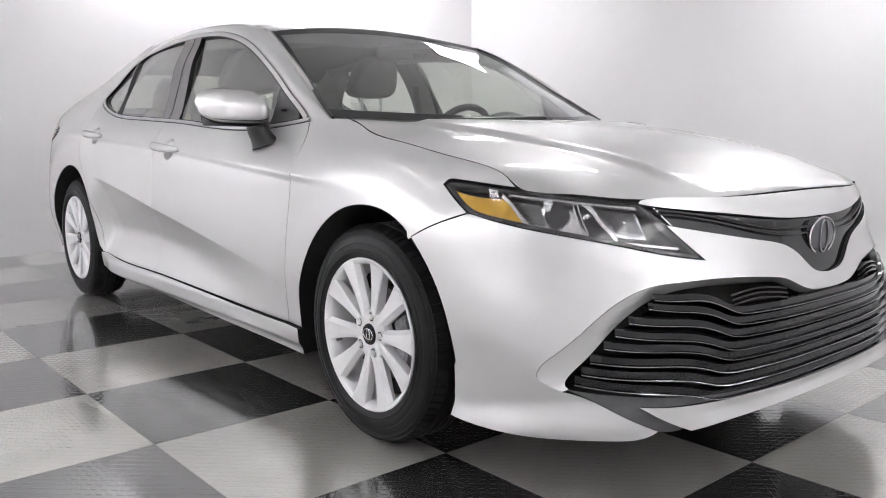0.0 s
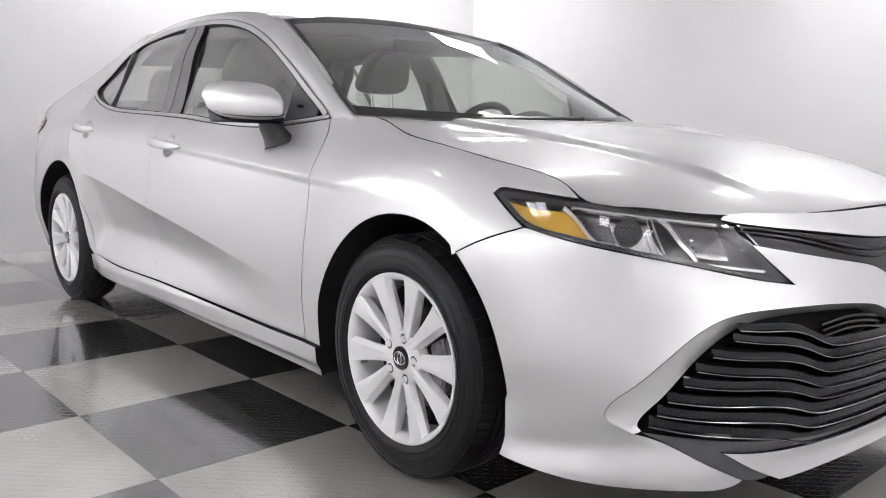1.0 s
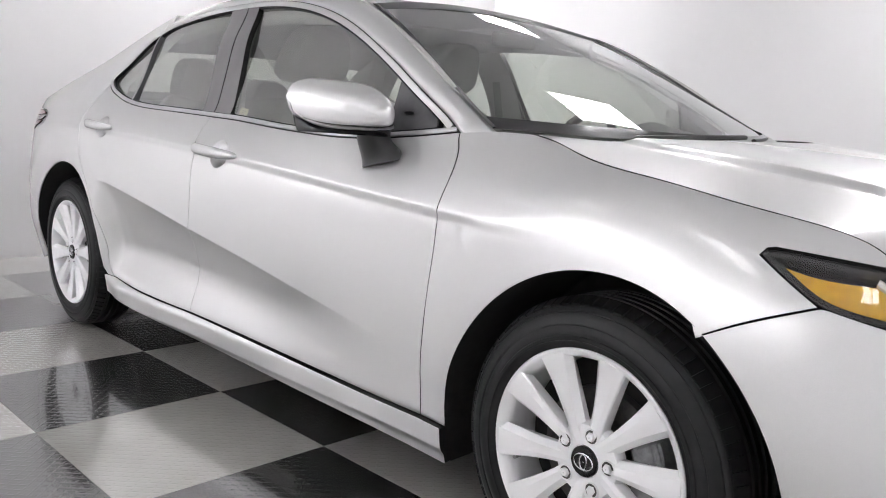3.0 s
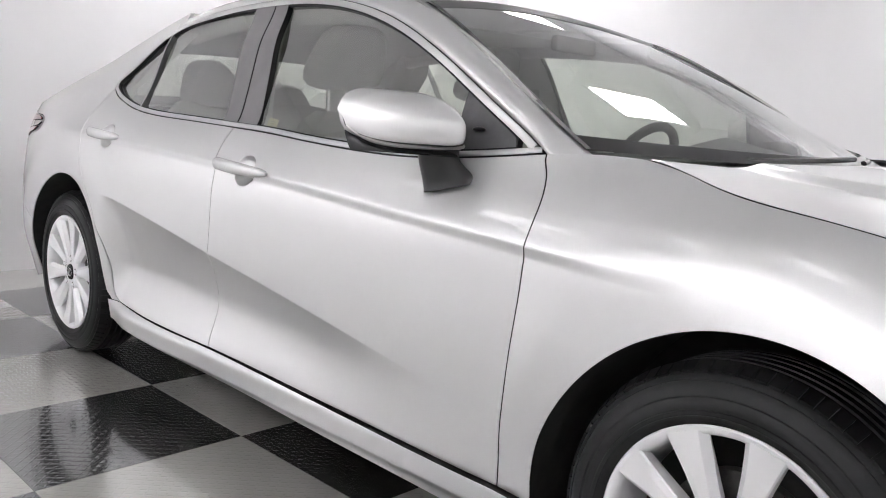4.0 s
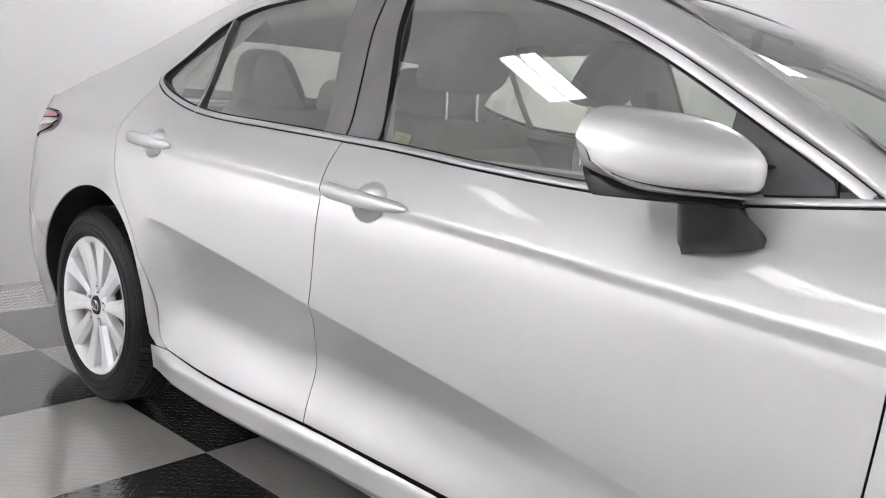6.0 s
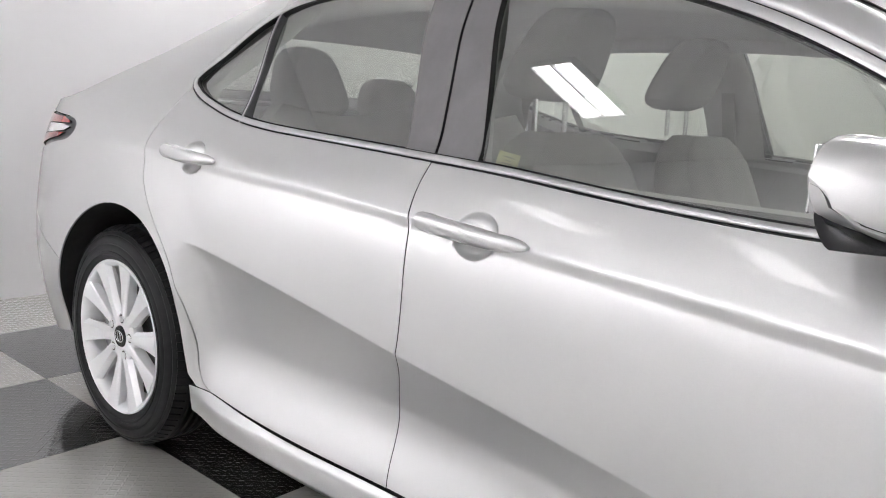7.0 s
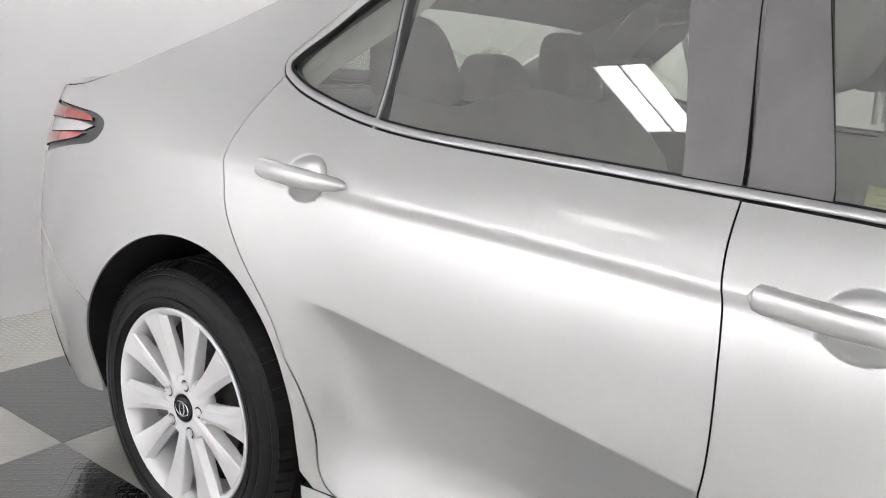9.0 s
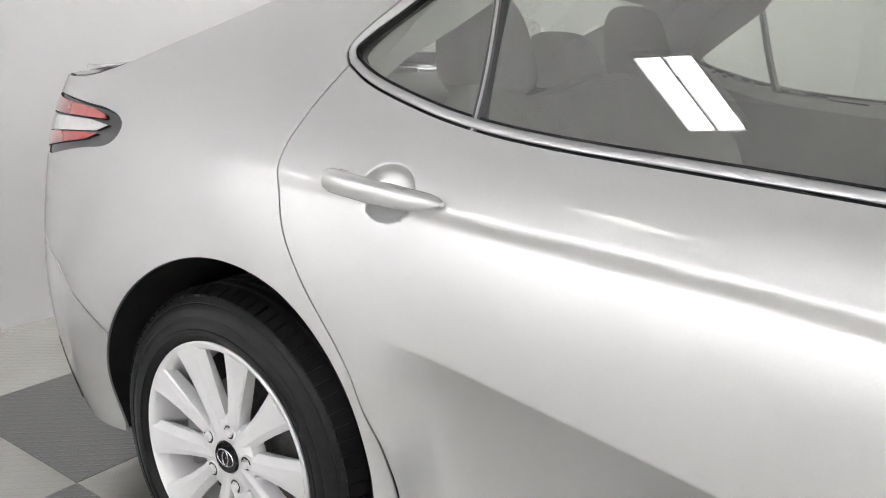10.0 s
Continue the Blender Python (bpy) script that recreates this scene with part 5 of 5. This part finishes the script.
        lathe(bm, [(r, y * o) for r, y in ((.0145, .070), (.0138, .0842), (.004, .0842))], 24, centre=at)
        bmesh.ops.recalc_face_normals(bm, faces=bm.faces)
        part("lug_shade", bm, DISC, ob, "dark disc for the shade in the lug recess")
        bm = bmesh.new()
        lathe(bm, [(r, y * o) for r, y in ((.0098, .066), (.0098, .0875), (.0078, .0905), (.004, .0915), (.001, .0915))], 6, centre=at)
        bmesh.ops.recalc_face_normals(bm, faces=bm.faces)
        part("lug_nut", bm, ALLOY, ob)
    bm = bmesh.new()
    lathe(bm, [(r, y * o) for r, y in ((.06, .045), (.075, .045), (.078, .032), (.140, .030), (.142, .012), (.078, .010))], 72)
    bmesh.ops.recalc_face_normals(bm, faces=bm.faces)
    part("brake_disc", bm, DISC, ob)
    # A black plate added to put deep shade behind the spoke openings.
    bm = bmesh.new()
    lathe(bm, [(r, y * o) for r, y in ((.001, .002), (.196, .002), (.200, -.03))], 64)
    bmesh.ops.recalc_face_normals(bm, faces=bm.faces)
    part("shade_plate", bm, LINER, ob)
    bm = bmesh.new()
    k = 1 if not front else -1
    for t0, t1 in ((-30, 30),):
        rows = []
        for t in np.radians(np.linspace(t0, t1, 12)):
            s = (1 if front else -1)
            rows.append([Vector((s * r * math.cos(t), y * o, r * math.sin(t))) for r, y in ((.095, .055), (.150, .060), (.160, .050), (.160, .0), (.095, .0))])
        loft(bm, rows)
    bmesh.ops.bevel(bm, geom=[e for e in bm.edges if e.calc_face_angle(0) > .6], offset=.005, segments=2, affect="EDGES")
    part("brake_caliper", bm, CAST, ob)
    bm = bmesh.new()
    lathe(bm, [(.005, .060 * o), (.005, .078 * o), (.001, .079 * o)], 10, centre=(-.186, 0, -.055))
    part("valve", bm, STEEL, ob)
    return ob


def soft_block(rings):
    bm = bmesh.new()
    loft(bm, rings)
    return bm


def rounded(cx, cz, w, h, n=28, p=3.6):
    out = []
    for a in np.linspace(0, 2 * math.pi, n, endpoint=False):
        c, s = math.cos(a), math.sin(a)
        k = (abs(c) ** p + abs(s) ** p) ** (-1 / p)
        out.append((cx + w * c * k, cz + h * s * k))
    return out


def head_rest(y, x, z, w, h, parent, lean=.12, posts=True, taper=.22):
    rings = []
    for t in np.linspace(-1, 1, 11):
        k = (1 - abs(t) ** 2.6) ** .4 if abs(t) < 1 else .3
        rings.append([(x + t * .052 + (q - z) * -lean, y + p * (1 - taper * (q - z) / h), q) for p, q in rounded(0, z, w * (.72 + .28 * k), h * (.72 + .28 * k))])
    head = part("headrest", soft_block(rings), CLOTH, parent)
    if posts:
        for d in (-.062, .062):
            part("headrest_post", tube([(x + .02 + lean * .1, y + d, z - h - .075), (x + .008 + lean * .08, y + d, z - h + .02)], .007), CHROME, head, "chrome headrest post")


def front_seat(y):
    seat = new("front_seat")
    seat.parent = car
    seat["label"] = "grey cloth front seat with headrest"
    rings = []
    for z, x, w, d in ((.46, -1.50, .20, .07), (.55, -1.53, .235, .085), (.70, -1.585, .245, .085), (.85, -1.64, .24, .075), (.95, -1.67, .215, .065), (1.0, -1.685, .17, .055), (1.03, -1.69, .12, .03)):
        ring = []
        for p, q in rounded(0, 0, w, d):
            side = abs(p) / w
            ring.append((x + q + .035 * side ** 3 * (q > 0), y + p, z))
        rings.append(ring)
    part("backrest", soft_block(rings), CLOTH, seat)
    rings = []
    for x, z, w, h in ((-1.52, .46, .22, .07), (-1.4, .46, .245, .08), (-1.2, .47, .25, .085), (-1.06, .48, .245, .075), (-1.01, .47, .21, .045)):
        rings.append([(x, y + p, q) for p, q in rounded(0, z, w, h)])
    part("seat_cushion", soft_block(rings), CLOTH, seat)
    bm = bmesh.new()
    box(bm, (-1.5, y - .2, .22), (-1.1, y + .2, .42), .03)
    part("seat_base", bm, DASH, seat)
    head_rest(y, -1.695 if y < 0 else -1.735, 1.208, .138, .108, seat, -.42)


def cabin():
    for y in (-.37, .37):
        front_seat(y)
    bench = new("rear_seat")
    bench.parent = car
    bench["label"] = "grey cloth rear bench seat"
    rings = []
    for y in np.linspace(-.66, .66, 25):
        dip = .012 * math.cos(y * 2 * math.pi / .44)
        h = 1.035 + .02 * math.cos(y * math.pi / .33) * (abs(y) < .6) - .05 * (abs(y) > .6)
        rings.append([(-2.24, y, .45), (-2.30 + dip, y, .62), (-2.40 + dip, y, .85), (-2.47 + dip, y, h - .05), (-2.51, y, h), (-2.57, y, h - .01), (-2.62, y, h - .1), (-2.62, y, .45)])
    part("backrest", soft_block(rings), CLOTH, bench)
    bm = bmesh.new()
    box(bm, (-2.42, -.66, .36), (-1.88, .66, .56), .05)
    part("seat_cushion", bm, CLOTH, bench)
    for y in (-.37, .37):
        head_rest(y, -2.625, 1.110, .118, .105, bench, .25, False, .30)
    head_rest(0, -2.645, 1.070, .115, .07, bench, .25, False, .3)
    bm = bmesh.new()
    box(bm, (-3.16, -.66, .99), (-2.58, .66, 1.015), .01)
    part("parcel_shelf", bm, DASH, car)
    # Dashboard: a rolled top, a face and the instrument hood.
    rings = []
    for y in np.linspace(-.70, .70, 29):
        hood_up = .055 * math.exp(-((y - .37) / .17) ** 2)
        rings.append([(-.36, y, .955), (-.52, y, .968), (-.70, y, .960 + hood_up), (-.79, y, .935 + hood_up), (-.83, y, .90 + hood_up * .5), (-.82, y, .80), (-.86, y, .70), (-.80, y, .55), (-.40, y, .55)])
    part("dashboard", soft_block(rings), DASH, car)
    bm = bmesh.new()
    box(bm, (-1.95, -.12, .25), (-.82, .12, .60), .03)
    part("centre_console", bm, DASH, car)
    wheel_up = new("steering_wheel")
    wheel_up.parent = car
    wheel_up["label"] = "black steering wheel"
    m = Matrix.Translation((-1.0, .34, .872)) @ Matrix.Rotation(radians(-64), 4, "Y")
    bm = tube([m @ Vector((.185 * math.cos(a), .185 * math.sin(a), 0)) for a in np.linspace(0, 2 * math.pi, 41)], .016, 10)
    part("wheel_ring", bm, DASH, wheel_up)
    bm = bmesh.new()
    box(bm, (-.05, -.17, -.03), (.05, .17, .0), .012, m)
    box(bm, (-.09, -.075, -.035), (.07, .075, .012), .015, m)
    part("wheel_centre", bm, DASH, wheel_up)
    bm = bmesh.new()
    box(bm, (-1.06, -.10, 1.245), (-1.03, .10, 1.292), .01)
    part("interior_mirror", bm, DASH, car)
    # Inner trims of the pillars and roof sides.
    for side in (-1, 1):
        for pts, w in (([(-1.70, .735, .96), (-1.73, .70, 1.12), (-1.77, .64, 1.27), (-1.79, .575, 1.36)], .095), ([(-.50, .70, .96), (-.70, .665, 1.10), (-.92, .62, 1.22), (-1.15, .575, 1.32)], .030),
                       ([(-2.66, .74, 1.0), (-2.66, .70, 1.10), (-2.56, .64, 1.22), (-2.44, .575, 1.32)], .07)):
            line = curve(pts, .03)
            rings = [[(p[0] + w * math.cos(a), side * (p[1] - .012 + .018 * math.sin(a)), p[2] + (.02 if w < .04 else 0) * math.sin(a)) for a in np.linspace(0, 2 * math.pi, 12, endpoint=False)] for p in line]
            part("pillar_trim", soft_block(rings), TRIM, car)
        line = curve([(-1.12, .565, 1.290), (-1.5, .56, 1.320), (-1.9, .555, 1.322), (-2.25, .55, 1.306), (-2.42, .545, 1.285)], .04)
        rings = [[(p[0], side * (p[1] + .035 * math.cos(a)), p[2] + .034 * math.sin(a)) for a in np.linspace(0, 2 * math.pi, 12, endpoint=False)] for p in line]
        part("roof_side_trim", soft_block(rings), HEADLINER, car)
        rows = []
        for z in np.linspace(.99, 1.345, 12):
            front = np.interp(z, [.99, 1.08, 1.22, 1.35], [-2.62, -2.565, -2.375, -2.27])
            xs = np.linspace(-2.98 if z < 1.12 else np.interp(z, [1.12, 1.345], [-2.98, -2.44]), front, 12)
            rows.append([(x, -side * -(float(half(np.array(x), np.array(z))) - .045 - .012 * (x - xs[0]) / (xs[-1] - xs[0])), z) for x in xs])
        patch("quarter_trim", rows, TRIM, car, up=(0, -side * 1.0, 0))
        xs = np.linspace(-3.2, -2.45, 16)
        rows = []
        for x in xs:
            zt = np.interp(x, [-3.2, -2.85, -2.37], [1.035, 1.176, 1.355])
            z = np.linspace(.98, zt - .005, 8)
            inner = np.array([half(np.array(x), np.array(q)) for q in z]) - .035
            rows.append([(x, side * float(i), q) for i, q in zip(inner, z) if True])
        keep = [r for r in rows if r[0][0] < -2.64]
        patch("quarter_trim", keep, TRIM, car, up=(0, -side * 1.0, 0))
    # Belt straps beside the front seats.
    for side in (-1, 1):
        bm = bmesh.new()
        loft(bm, [[(x + d, side * y, z) for d, y, z in ((-.022, y0s, z0s), (.022, y0s, z0s), (.022, y0s - .002, z0s), (-.022, y0s - .002, z0s))] for x, y0s, z0s in ((-1.73, .655, 1.17), (-1.70, .68, .9), (-1.68, .70, .6))])
        part("seat_belt", bm, CLOTH, car)


for side in (-1, 1):
    front_door(side)
    rear_door(side)
    fender(side)
    quarter(side)
    sill(side)
    greenhouse(side)
    upper_sides(side)
    headlight(side)
    mirror(side)
    wheel_well(ARCH_F, side, "wheel_liner")
    wheel_well(ARCH_R, side, "wheel_liner")
    wheel(0, side, True)
    wheel(-2.825, side, False)
hood()
front_end()
tail()
roof_and_glass()
inner_body()
cabin()

# ---- floor tiles ----
# Square vinyl tiles laid in a checkerboard, with thin joints; the grid is laid a degree off the car's line.
GX, GY, GRID_TURN, FLOOR_Z = -1.008, -.786, radians(1.0), .006


def tile_mesh(name, mat):
    bm = bmesh.new()
    h = TILE / 2 - .0006
    box(bm, (-h, -h, -.012), (h, h, 0), .0007)
    me = bpy.data.meshes.new(name)
    bm.to_mesh(me)
    bm.free()
    me.materials.append(mat)
    return me


tiles = [tile_mesh("pale_tile", TILE_LIGHT), tile_mesh("dark_tile", TILE_DARK)]
floor = bpy.data.objects["floor"]
for i in range(-7, 10):
    for j in range(-7, 9):
        u, v = (i + .5) * TILE, (j + .5) * TILE
        x, y = GX + u * math.cos(GRID_TURN) - v * math.sin(GRID_TURN), GY + u * math.sin(GRID_TURN) + v * math.cos(GRID_TURN)
        if x0 - .3 < x < x1 + .3 and y0 - .3 < y < y1 + .3:
            ob = new("tile", tiles[(i + j) % 2])
            ob.location = (x, y, FLOOR_Z)
            ob.rotation_euler = (0, 0, GRID_TURN)
            ob.parent = floor
